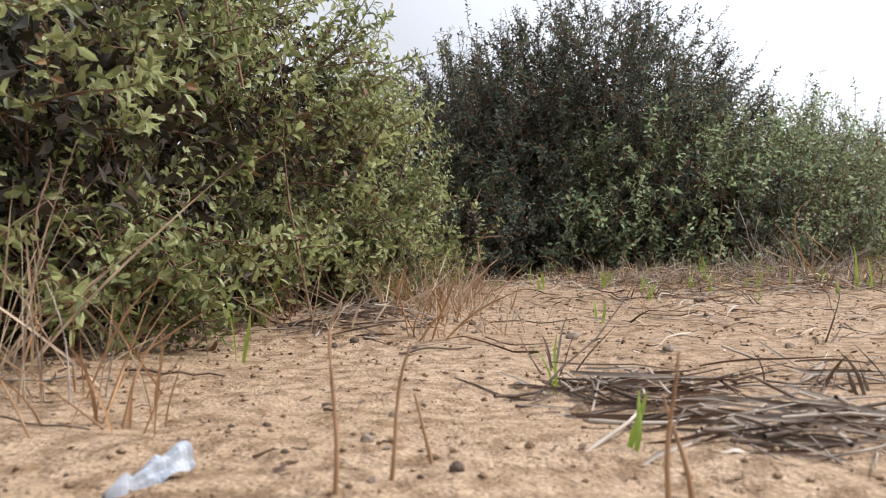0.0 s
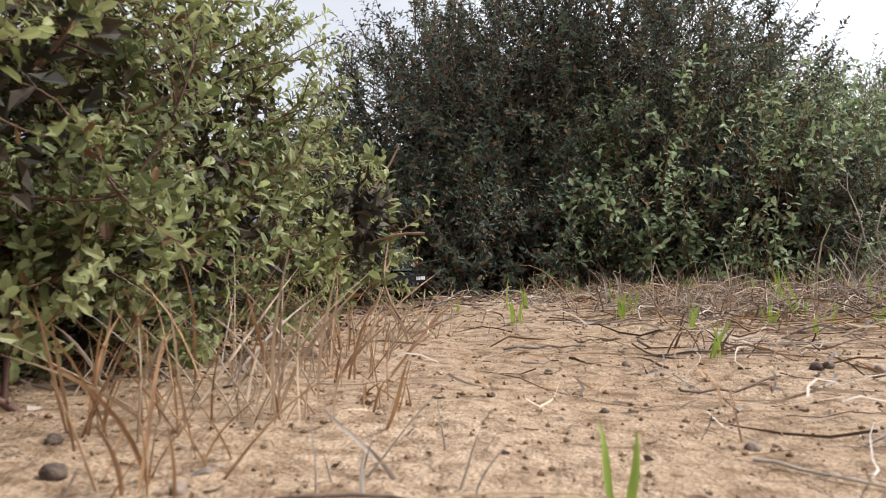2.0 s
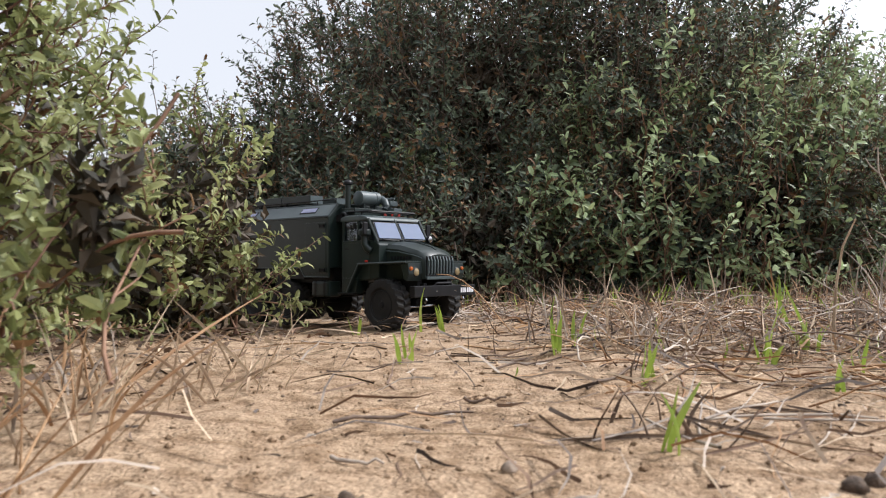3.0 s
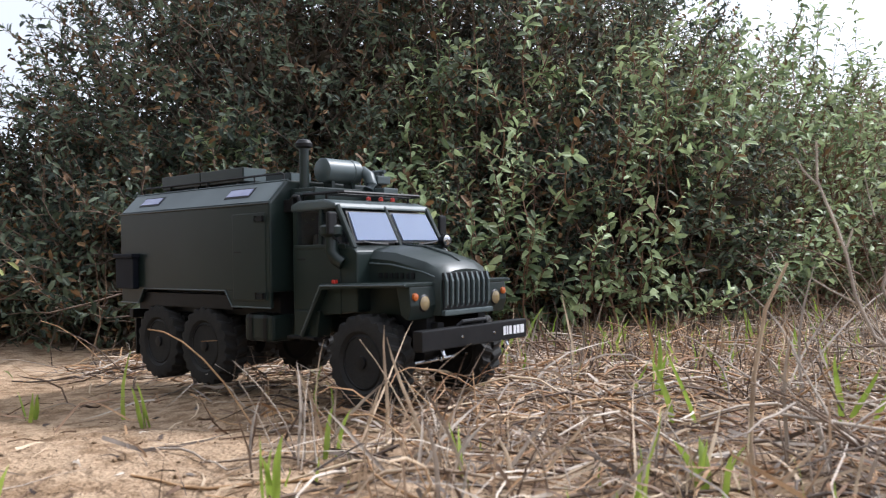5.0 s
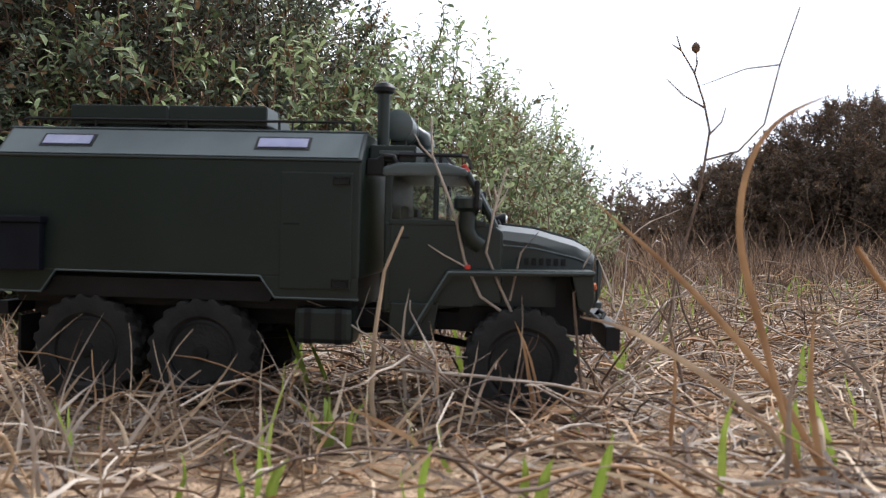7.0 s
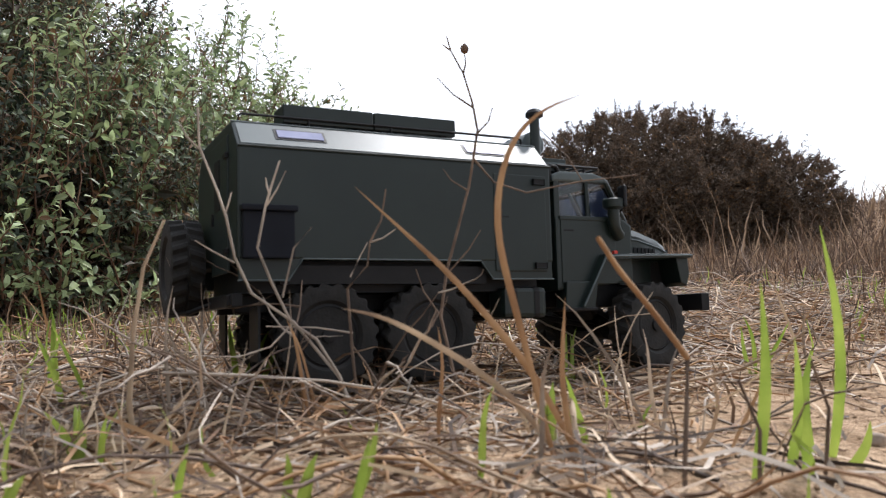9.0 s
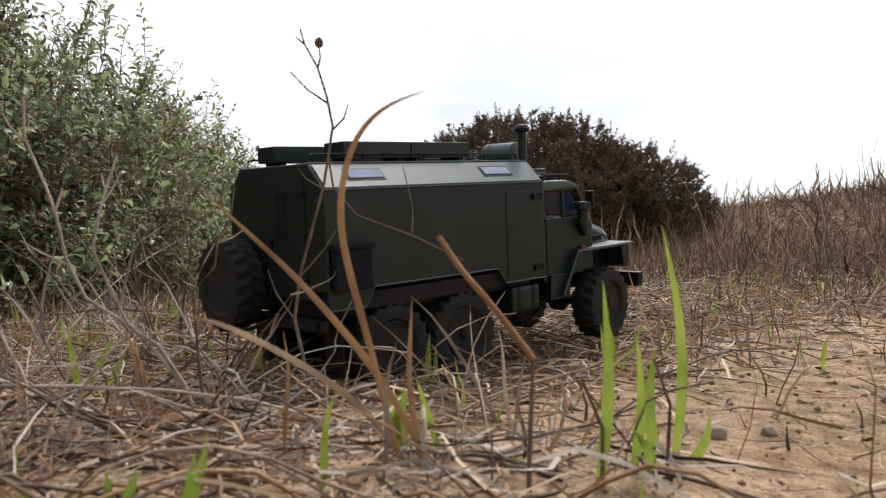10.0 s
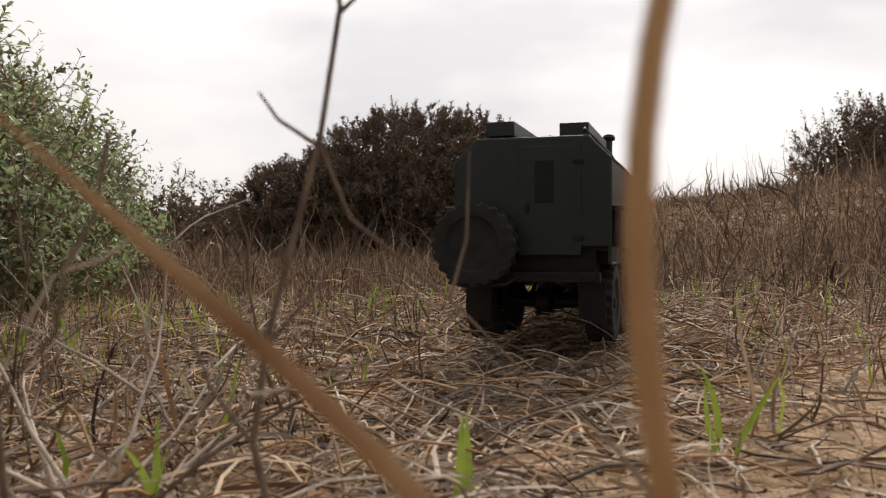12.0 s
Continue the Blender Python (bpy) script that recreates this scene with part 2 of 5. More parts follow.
def ribbons_mesh(pts, width, nor=None):
    """Thin strips (grass blades) along point rows pts (n, k, 3), tapering to the tip; width (n,)."""
    n, k, _ = pts.shape
    d = np.gradient(pts, axis=1)
    if nor is None:
        nor = np.random.normal(size=(n, 1, 3))
    side = unit(np.cross(unit(d), np.broadcast_to(nor, d.shape)))
    taper = (1 - np.linspace(0, 1, k) ** 2.2) * 0.95 + 0.05
    o = side * (width[:, None] * taper[None])[..., None] * 0.5
    v = np.stack([pts - o, pts + o], 2).reshape(n, 2 * k, 3)
    j = np.arange(k - 1) * 2
    f = np.stack([j, j + 1, j + 3, j + 2], -1)[None] + (np.arange(n) * 2 * k)[:, None, None]
    return v.reshape(-1, 3), f.reshape(-1, 4)


def tubes_mesh(pts, radius, sides=4, tip=0.35):
    """Round twigs along point rows pts (n, k, 3); radius (n,), tapering to the tip."""
    n, k, _ = pts.shape
    d = unit(np.gradient(pts, axis=1))
    ref = np.where(np.abs(d[..., 2:3]) > 0.9, np.array([1.0, 0, 0]), np.array([0, 0, 1.0]))
    s = unit(np.cross(d, ref))
    u = np.cross(s, d)
    r = radius[:, None] * np.linspace(1, tip, k)[None]
    a = np.arange(sides) * 2 * np.pi / sides
    ring = s[:, :, None] * np.cos(a)[None, None, :, None] + u[:, :, None] * np.sin(a)[None, None, :, None]
    v = (pts[:, :, None] + ring * r[:, :, None, None]).reshape(n, k * sides, 3)
    q = []
    for i in range(k - 1):
        for j in range(sides):
            q.append([i * sides + j, i * sides + (j + 1) % sides, (i + 1) * sides + (j + 1) % sides, (i + 1) * sides + j])
    f = np.array(q)[None] + (np.arange(n) * k * sides)[:, None, None]
    return v.reshape(-1, 3), f.reshape(-1, 4)


def bent(start, way, length, k, droop, wiggle, rng):
    """Point rows that start at start, go along way and sag or wander."""
    n = len(start)
    s = np.linspace(0, 1, k)[None, :, None]
    L = length[:, None, None]
    side = unit(np.cross(way, rng.normal(size=(n, 3))))[:, None]
    side2 = np.cross(way[:, None], side)
    p = start[:, None] + way[:, None] * L * s
    p = p + np.array([0, 0, -1.0]) * L * (droop[:, None, None] * s ** 2)
    ph = rng.uniform(0, 6.28, (n, 1, 1))
    p = p + side * L * wiggle * (np.sin(4 * s + ph) - np.sin(ph)) + side2 * L * wiggle * (np.sin(5.5 * s + 2 * ph) - np.sin(2 * ph))
    return p


# ---- bushes ----
def pick_in_lobes(lobes, n, rng, lo, hi):
    """Places in the outer shells of the lobes, with the way outward at each."""
    lob = np.array(lobes)
    w = (lob[:, 3] * lob[:, 4] + lob[:, 3] * lob[:, 5] + lob[:, 4] * lob[:, 5])
    w = w ** 0.85
    k = rng.choice(len(lob), n, p=w / w.sum())
    d = unit(rng.normal(size=(n, 3)))
    r = lo + (hi - lo) * rng.uniform(0, 1, n) ** 0.7
    p = lob[k, :3] + d * lob[k, 3:] * r[:, None]
    out = unit(d / lob[k, 3:])
    return p, out


def bush(name, lobes, shoots, core, leaf, leaf_len, mats, label, category, seed, shoot_len=0.12, brown=0.08, lo=0.7, hi=1.05, up=0.5, keep=None, stem_r=0.0016, pairs=7, oval=False, clump=16.0, core_hi=0.86):
    rng = np.random.RandomState(seed)
    thing = new(name)
    tagged(thing, label, category)
    # side branches stand in clumps with dark gaps between; each bears its own shoots
    p, out = pick_in_lobes(lobes, shoots // 6, rng, lo, hi)
    ok = p[:, 2] > height(p[:, 0], p[:, 1]) + 0.02
    ok &= ripple(p[:, 0] + 0.7 * p[:, 2], p[:, 1] - 0.6 * p[:, 2], seed, clump) + 0.6 * ripple(p[:, 2] + 0.4 * p[:, 0], p[:, 0] - p[:, 1], seed + 50, clump * 1.3) > rng.normal(-0.34, 0.25, len(p))
    if keep is not None:
        ok &= keep(p)
    p, out = p[ok], out[ok]
    nb = len(p)
    bway = unit(out + np.array([0, 0, up]) + rng.normal(size=(nb, 3)) * 0.4)
    BL = shoot_len * rng.uniform(1.1, 2.3, nb)
    BL[rng.uniform(size=nb) < 0.06] *= 1.35
    arms = bent(p - bway * BL[:, None] * 0.72, bway, BL, 9, rng.uniform(-0.12, 0.14, nb), 0.05, rng)
    tv, tf = tubes_mesh(arms, np.full(nb, stem_r * 1.5), 4, 0.5)
    mesh_object("sprigwork", tv.tolist(), tf.tolist(), mats[1], thing, smooth=True)
    per = 7
    at = np.tile(np.array([2, 3, 4, 5, 6, 7, 8]), (nb, 1))
    base = arms[np.arange(nb)[:, None], at].reshape(-1, 3)
    along = unit(np.gradient(arms, axis=1))[np.arange(nb)[:, None], at].reshape(-1, 3)
    n = nb * per
    off = rng.normal(size=(n, 3)) * 0.62
    off[per - 1::per] *= 0.25
    way = unit(along + off + np.array([0, 0, 0.15]))
    L = shoot_len * rng.uniform(0.35, 0.95, n)
    p = base + way * L[:, None] * 0.5
    ok = p[:, 2] > height(p[:, 0], p[:, 1]) + 0.012
    p, way, L = p[ok], way[ok], L[ok]
    n = len(p)
    k = 2 * pairs
    row = bent(p - way * L[:, None] * 0.5, way, L, k, rng.uniform(-0.1, 0.12, n), 0.04, rng)
    tv, tf = tubes_mesh(row[:, ::2], np.full(n, stem_r), 3)
    mesh_object("twigwork", tv.tolist(), tf.tolist(), mats[1], thing, smooth=True)
    d = unit(np.gradient(row, axis=1))
    a = (np.arange(k) * 2.4)[None] + rng.uniform(0, 6.28, (n, 1))
    ref = unit(np.cross(d, np.array([0.3, 0.2, 0.93])))
    ref2 = np.cross(d, ref)
    radial = ref * np.cos(a)[..., None] + ref2 * np.sin(a)[..., None]
    lw = unit(radial * 0.9 + d * 0.75 + rng.normal(size=d.shape) * 0.25)
    nor = unit(d - radial * 0.3 + rng.normal(size=d.shape) * 0.3)
    m = rng.uniform(size=(n, k)) > 0.15
    pos, lw, nor = row[m], lw[m], nor[m]
    ll = leaf_len * rng.uniform(0.55, 1.25, len(pos))
    dead = rng.uniform(size=len(pos)) < brown
    if oval:
        v, f = oval_leaves_mesh(pos, lw, nor, ll, ll * rng.uniform(0.32, 0.48, len(pos)), rng.uniform(0.05, 0.6, len(pos)))
    else:
        v, f = leaves_mesh(pos, lw, nor, ll, ll * rng.uniform(0.27, 0.42, len(pos)), curl=0.2)
        f = f.tolist()
    idx = np.repeat(dead, 6 if oval else 4).astype(int)
    mesh_object("foliage", v.tolist(), f, [leaf, LEAF_BROWN], thing, idx=idx)
    # the dense inside; green bushes get darker leaves here, painting in the shade
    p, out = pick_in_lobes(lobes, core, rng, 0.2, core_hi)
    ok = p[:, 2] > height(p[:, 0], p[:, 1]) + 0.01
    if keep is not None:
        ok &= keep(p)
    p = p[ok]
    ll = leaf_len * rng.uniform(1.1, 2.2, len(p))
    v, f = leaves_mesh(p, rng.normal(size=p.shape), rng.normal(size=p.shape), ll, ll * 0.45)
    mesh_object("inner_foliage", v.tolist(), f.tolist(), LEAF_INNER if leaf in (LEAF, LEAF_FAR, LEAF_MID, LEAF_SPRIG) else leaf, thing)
    # branches from the ground into the lobes
    lob = np.array(lobes)
    nb = 40 * len(lob)
    size = (lob[:, 3] * lob[:, 4] * lob[:, 5]) ** 0.7
    kk = rng.choice(len(lob), nb, p=size / size.sum())
    b0 = lob[kk, :2] + rng.normal(size=(nb, 2)) * lob[kk, 3:5] * 0.35
    b0 = np.column_stack([b0, height(b0[:, 0], b0[:, 1]) - 0.01])
    d = unit(rng.normal(size=(nb, 3)))
    d[:, 2] = np.abs(d[:, 2])
    end = lob[kk, :3] + d * lob[kk, 3:] * rng.uniform(0.5, 0.84, (nb, 1))
    w = end - b0
    br = bent(b0, unit(w), np.linalg.norm(w, axis=1), 7, np.zeros(nb), 0.06, rng)
    v, f = tubes_mesh(br, rng.uniform(0.001, 0.0035, nb), 5, 0.25)
    tagged(mesh_object("branchwork", v.tolist(), f.tolist(), mats[1], thing, smooth=True), kind="stuff")
    return thing


NEAR_LOBES = [(-0.58, 1.00, 0.26, 0.38, 0.42, 0.36), (-0.42, 1.45, 0.28, 0.34, 0.42, 0.33), (-0.25, 1.90, 0.20, 0.21, 0.30, 0.28), (-0.95, 1.6, 0.40, 0.6, 0.75, 0.45), (-0.95, 0.7, 0.35, 0.45, 0.5, 0.4), (-0.40, 1.2, 0.10, 0.20, 0.40, 0.14), (-0.20, 1.75, 0.10, 0.15, 0.30, 0.12), (0.05, 1.73, 0.15, 0.03, 0.03, 0.06), (-0.07, 2.37, 0.14, 0.10, 0.10, 0.16), (-0.10, 2.33, 0.06, 0.12, 0.13, 0.09)]
bush("evergreen_bush", NEAR_LOBES, 12600, 38000, LEAF, 0.0148, (LEAF, STEM_RED), "low grey-green evergreen bush with small felted leaves beside the sand track", "bush", 11, shoot_len=0.092, brown=0.05, oval=True, stem_r=0.0011, up=0.35, pairs=8)
MAIN_LOBES = [(0.24, 3.95, 0.45, 0.58, 0.72, 0.60), (0.75, 4.0, 0.55, 0.75, 0.75, 0.68), (1.0, 3.5, 0.2, 0.5, 0.35, 0.3),
              (-0.40, 3.75, 0.20, 0.42, 0.5, 0.30), (0.2, 3.4, 0.12, 0.6, 0.28, 0.22), (0.25, 3.22, 0.08, 0.45, 0.22, 0.20), (-0.6, 3.35, 0.12, 0.5, 0.3, 0.2)]
bush("evergreen_bush", MAIN_LOBES, 17500, 46000, LEAF_FAR, 0.0190, (LEAF_FAR, BARK), "tall dense dark green evergreen bush behind the track", "bush", 12, shoot_len=0.13, brown=0.17, clump=10.0, core_hi=0.74, oval=True)
SLOPE_LOBES = [(1.17, 4.10, 0.48, 0.42, 0.60, 0.45), (1.80, 4.45, 0.40, 0.6, 0.7, 0.42), (2.40, 4.95, 0.42, 0.5, 0.6, 0.38), (2.85, 5.15, 0.42, 0.36, 0.5, 0.36), (3.2, 5.35, 0.2, 0.42, 0.5, 0.26), (1.55, 3.75, 0.16, 0.5, 0.35, 0.28), (2.2, 4.3, 0.15, 0.5, 0.4, 0.25)]
bush("evergreen_bush", SLOPE_LOBES, 9800, 13000, LEAF_MID, 0.0215, (LEAF_MID, STEM_RED), "loose pale grey-green bush sloping down to the field", "bush", 17, shoot_len=0.15, brown=0.10, clump=9.0, core_hi=0.66, oval=True, up=0.7)
SPRIG_LOBES = [(0.98, 3.36, 0.22, 0.5, 0.34, 0.36), (1.6, 3.68, 0.26, 0.5, 0.36, 0.40), (0.35, 3.38, 0.10, 0.4, 0.28, 0.20), (2.2, 4.2, 0.25, 0.45, 0.36, 0.36)]
bush("young_shrub", SPRIG_LOBES, 2700, 300, LEAF_SPRIG, 0.0240, (LEAF_SPRIG, STEM_RED), "loose pale green shoots of a young shrub before the dark bush", "bush", 14, shoot_len=0.17, brown=0.05, up=1.4, pairs=7, oval=True, clump=9.0, stem_r=0.0015)
FAR_LOBES = [(6.55, 5.25, 0.55, 1.10, 1.1, 0.80), (7.05, 4.75, 0.45, 0.75, 0.9, 0.66), (6.15, 5.95, 0.40, 0.80, 0.8, 0.60)]
bush("brown_shrub", FAR_LOBES, 22000, 60000, LEAF_DARK, 0.029, (LEAF_DARK, BARK), "rounded dark brown half-dry shrub in the field", "bush", 13, shoot_len=0.075, brown=0.15, up=0.5, clump=9.0, hi=1.0, lo=0.8)
bush("brown_shrub", [(8.45, 1.75, 0.88, 0.8, 0.85, 0.50), (9.0, 0.95, 0.95, 0.9, 0.9, 0.60)], 5200, 16000, LEAF_DARK, 0.034, (LEAF_DARK, BARK), "dark brown shrub on the grassy rise", "bush", 15, shoot_len=0.16, brown=0.15, up=0.8)
bush("far_hedge", [(14.0, 15.0, 0.7, 3.0, 2.0, 0.7), (18.0, 14.0, 0.9, 3.0, 2.0, 0.8), (11.5, 17.0, 0.7, 2.5, 2.0, 0.7)], 2500, 6000, LEAF_DARK, 0.12, (LEAF_DARK, BARK), "low dark hedge on the horizon", "hedge", 16, shoot_len=0.5, brown=0.1, up=0.6)


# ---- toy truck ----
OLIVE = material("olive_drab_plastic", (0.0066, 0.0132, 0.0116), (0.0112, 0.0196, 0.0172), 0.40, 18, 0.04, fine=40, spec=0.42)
# paler copy of the olive; paints sky light on roof faces, also used on trim
OLIVE_LIGHT = material("pale_olive_plastic", (0.046, 0.062, 0.064), (0.078, 0.100, 0.102), 0.42, 22, 0.04, fine=40)
BLACK = material("black_plastic", (0.005, 0.005, 0.006), (0.011, 0.011, 0.012), 0.5, 40, 0.05, spec=0.25)
NAVY = material("dark_blue_grey_plastic", (0.003, 0.004, 0.009), (0.006, 0.008, 0.014), 0.6, 40, 0.05, spec=0.2)
RUBBER = material("dusty_black_rubber", (0.005, 0.005, 0.005), (0.017, 0.0155, 0.014), 0.85, 60, 0.25)
CHROME = material("bright_metal", (0.45, 0.45, 0.46), (0.6, 0.6, 0.6), 0.25, 60, 0.02, metal=1.0)
RED = material("red_lens", (0.45, 0.03, 0.02), (0.6, 0.06, 0.04), 0.2, 60, 0)
AMBER = material("amber_lens", (0.34, 0.08, 0.015), (0.45, 0.12, 0.03), 0.2, 60, 0)
LENS = material("headlight_lens", (0.15, 0.11, 0.05), (0.26, 0.20, 0.11), 0.15, 90, 0.05)
WHITE = material("white_print", (0.55, 0.55, 0.58), (0.7, 0.7, 0.72), 0.6, 80, 0.0)
LILAC = material("pale_lilac_film", (0.17, 0.18, 0.30), (0.27, 0.28, 0.42), 0.12, 50, 0.0, spec=0.8)
SEAT = material("grey_interior_plastic", (0.10, 0.09, 0.08), (0.18, 0.16, 0.14), 0.7, 50, 0.05)
# half-opaque bluish colour paints in the sky that the windscreen would mirror
GLASS = bpy.data.materials.new("sky_tinted_glass")
GLASS.use_nodes = True
_g = GLASS.node_tree.nodes["Principled BSDF"]
_g.inputs["Base Color"].default_value = (0.30, 0.36, 0.52, 1)
_g.inputs["Roughness"].default_value, _g.inputs["Transmission Weight"].default_value, _g.inputs["IOR"].default_value = 0.05, 0.55, 1.5
_g.inputs["Metallic"].default_value = 0.0

CLEAR = bpy.data.materials.new("clear_glass")
CLEAR.use_nodes = True
_c = CLEAR.node_tree.nodes["Principled BSDF"]
_c.inputs["Base Color"].default_value = (0.85, 0.88, 0.9, 1)
_c.inputs["Roughness"].default_value, _c.inputs["Transmission Weight"].default_value, _c.inputs["IOR"].default_value = 0.02, 1.0, 1.45


def part(name, bm, mat, parent, label="", smooth=False):
    me = bpy.data.meshes.new(name)
    bmesh.ops.recalc_face_normals(bm, faces=bm.faces[:])
    bm.to_mesh(me)
    bm.free()
    me.materials.append(mat)
    if smooth:
        me.polygons.foreach_set("use_smooth", np.ones(len(me.polygons), dtype=bool))
        me.set_sharp_from_angle(angle=radians(35))
    ob = new(name, me)
    ob.parent = parent
    if label:
        ob["label"] = label
    return ob


def add_box(bm, lo, hi, bevel=0.0):
    r = bmesh.ops.create_cube(bm, size=1.0)
    for v in r["verts"]:
        for i in range(3):
            v.co[i] = lo[i] + (v.co[i] + 0.5) * (hi[i] - lo[i])
    if bevel:
        es = {e for v in r["verts"] for e in v.link_edges}
        bmesh.ops.bevel(bm, geom=list(es), offset=bevel, segments=2, affect="EDGES", profile=0.6)
    return bm


def box(lo, hi, bevel=0.0):
    return add_box(bmesh.new(), lo, hi, bevel)


def prism(profile, y0, y1, bevel=0.0, bm=None):
    """A side profile in x, z drawn out from y0 to y1."""
    bm = bm or bmesh.new()
    a = [bm.verts.new((x, y0, z)) for x, z in profile]
    b = [bm.verts.new((x, y1, z)) for x, z in profile]
    n = len(profile)
    fs = [bm.faces.new(a), bm.faces.new(b[::-1])]
    for i in range(n):
        fs.append(bm.faces.new((a[i], b[i], b[(i + 1) % n], a[(i + 1) % n])))
    if bevel:
        es = {e for f in fs for e in f.edges}
        bmesh.ops.bevel(bm, geom=list(es), offset=bevel, segments=2, affect="EDGES", profile=0.6)
    return bm


def lathe(profile, centre, axis="y", seg=24, bm=None):
    """A turned body: profile of (radius, along) about an axis."""
    bm = bm or bmesh.new()
    c = Vector(centre)
    rings = []
    for r, h in profile:
        ring = []
        for k in range(seg):
            a = 2 * math.pi * k / seg
            u, w = r * math.cos(a), r * math.sin(a)
            p = {"x": (h, u, w), "y": (u, h, w), "z": (u, w, h)}[axis]
            ring.append(bm.verts.new(c + Vector(p)))
        rings.append(ring)
    for r0, r1 in zip(rings, rings[1:]):
        for k in range(seg):
            bm.faces.new((r0[k], r0[(k + 1) % seg], r1[(k + 1) % seg], r1[k]))
    bm.faces.new(rings[0])
    bm.faces.new(rings[-1][::-1])
    return bm


def rod(points, r, seg=8, bm=None):
    """A bent round rod through points."""
    bm = bm or bmesh.new()
    P = [Vector(p) for p in points]
    rings = []
    for i, p in enumerate(P):
        d = (P[min(i + 1, len(P) - 1)] - P[max(i - 1, 0)]).normalized()
        ref = Vector((0, 0, 1)) if abs(d.z) < 0.9 else Vector((1, 0, 0))
        s = d.cross(ref).normalized()
        u = s.cross(d)
        rings.append([bm.verts.new(p + r * (s * math.cos(2 * math.pi * k / seg) + u * math.sin(2 * math.pi * k / seg))) for k in range(seg)])
    for a, b in zip(rings, rings[1:]):
        for k in range(seg):
            bm.faces.new((a[k], a[(k + 1) % seg], b[(k + 1) % seg], b[k]))
    bm.faces.new(rings[0][::-1])
    bm.faces.new(rings[-1])
    return bm


WHEEL_R = 0.040
HUB_Z = 0.0475
AXLES = (0.0, -0.2273, -0.3132)


def tyre_bm(r=WHEEL_R, w=0.027):
    """One tyre with two staggered rows of tread lugs moulded on."""
    h, seg = w / 2, 80
    prof = [(0.60, -0.80, 0), (0.66, -1.0, 0), (0.84, -1.05, 0), (0.925, -0.98, 1), (0.94, -0.90, 1), (0.94, -0.10, 1), (0.925, -0.04, 0), (0.925, 0.04, 0), (0.94, 0.10, 2), (0.94, 0.90, 2), (0.925, 0.98, 2), (0.84, 1.05, 0), (0.66, 1.0, 0), (0.60, 0.80, 0)]
    bm = bmesh.new()
    rings = []
    for f, a, row in prof:
        ring = []
        for k in range(seg):
            up = row and ((k + (2 if row == 2 else 0)) % 4) < 2
            ang = 2 * math.pi * (k + (0.35 * abs(a) * 4 if row else 0)) / seg
            rr = r * (f + (0.055 if up else -0.01 if row else 0))
            ring.append(bm.verts.new((rr * math.cos(ang), a * h, rr * math.sin(ang))))
        rings.append(ring)
    for r0, r1 in zip(rings, rings[1:]):
        for k in range(seg):
            bm.faces.new((r0[k], r0[(k + 1) % seg], r1[(k + 1) % seg], r1[k]))
    bm.faces.new(rings[0])
    bm.faces.new(rings[-1][::-1])
    return bm


def wheel(parent, x, y, name="wheel"):
    """A lugged tyre on a dished rim; the outer side looks away from the middle."""
    hub = new(name)
    hub.parent = parent
    hub.location = (x, y, HUB_Z)
    s = 1 if y > 0 else -1
    part("tyre", tyre_bm(), RUBBER, hub, "black lugged rubber tyre", smooth=True)
    r = WHEEL_R
    rim = part("rim", lathe([(r * 0.61, -s * 0.010), (r * 0.61, s * 0.0105), (r * 0.55, s * 0.0115), (r * 0.50, s * 0.008), (r * 0.32, s * 0.004), (r * 0.28, s * 0.008), (r * 0.14, s * 0.0095), (r * 0.13, s * 0.013), (r * 0.05, s * 0.0135)], (0, 0, 0), "y", 28), BLACK, hub, "black dished rim", smooth=True)
    bolts = bmesh.new()
    for k in range(8):
        a = math.pi * k / 4
        lathe([(0.0011, s * 0.006), (0.0011, s * 0.0105)], (r * 0.22 * math.cos(a), 0, r * 0.22 * math.sin(a)), "y", 6, bolts)
    part("wheel_nut", bolts, BLACK, rim)
    return hub


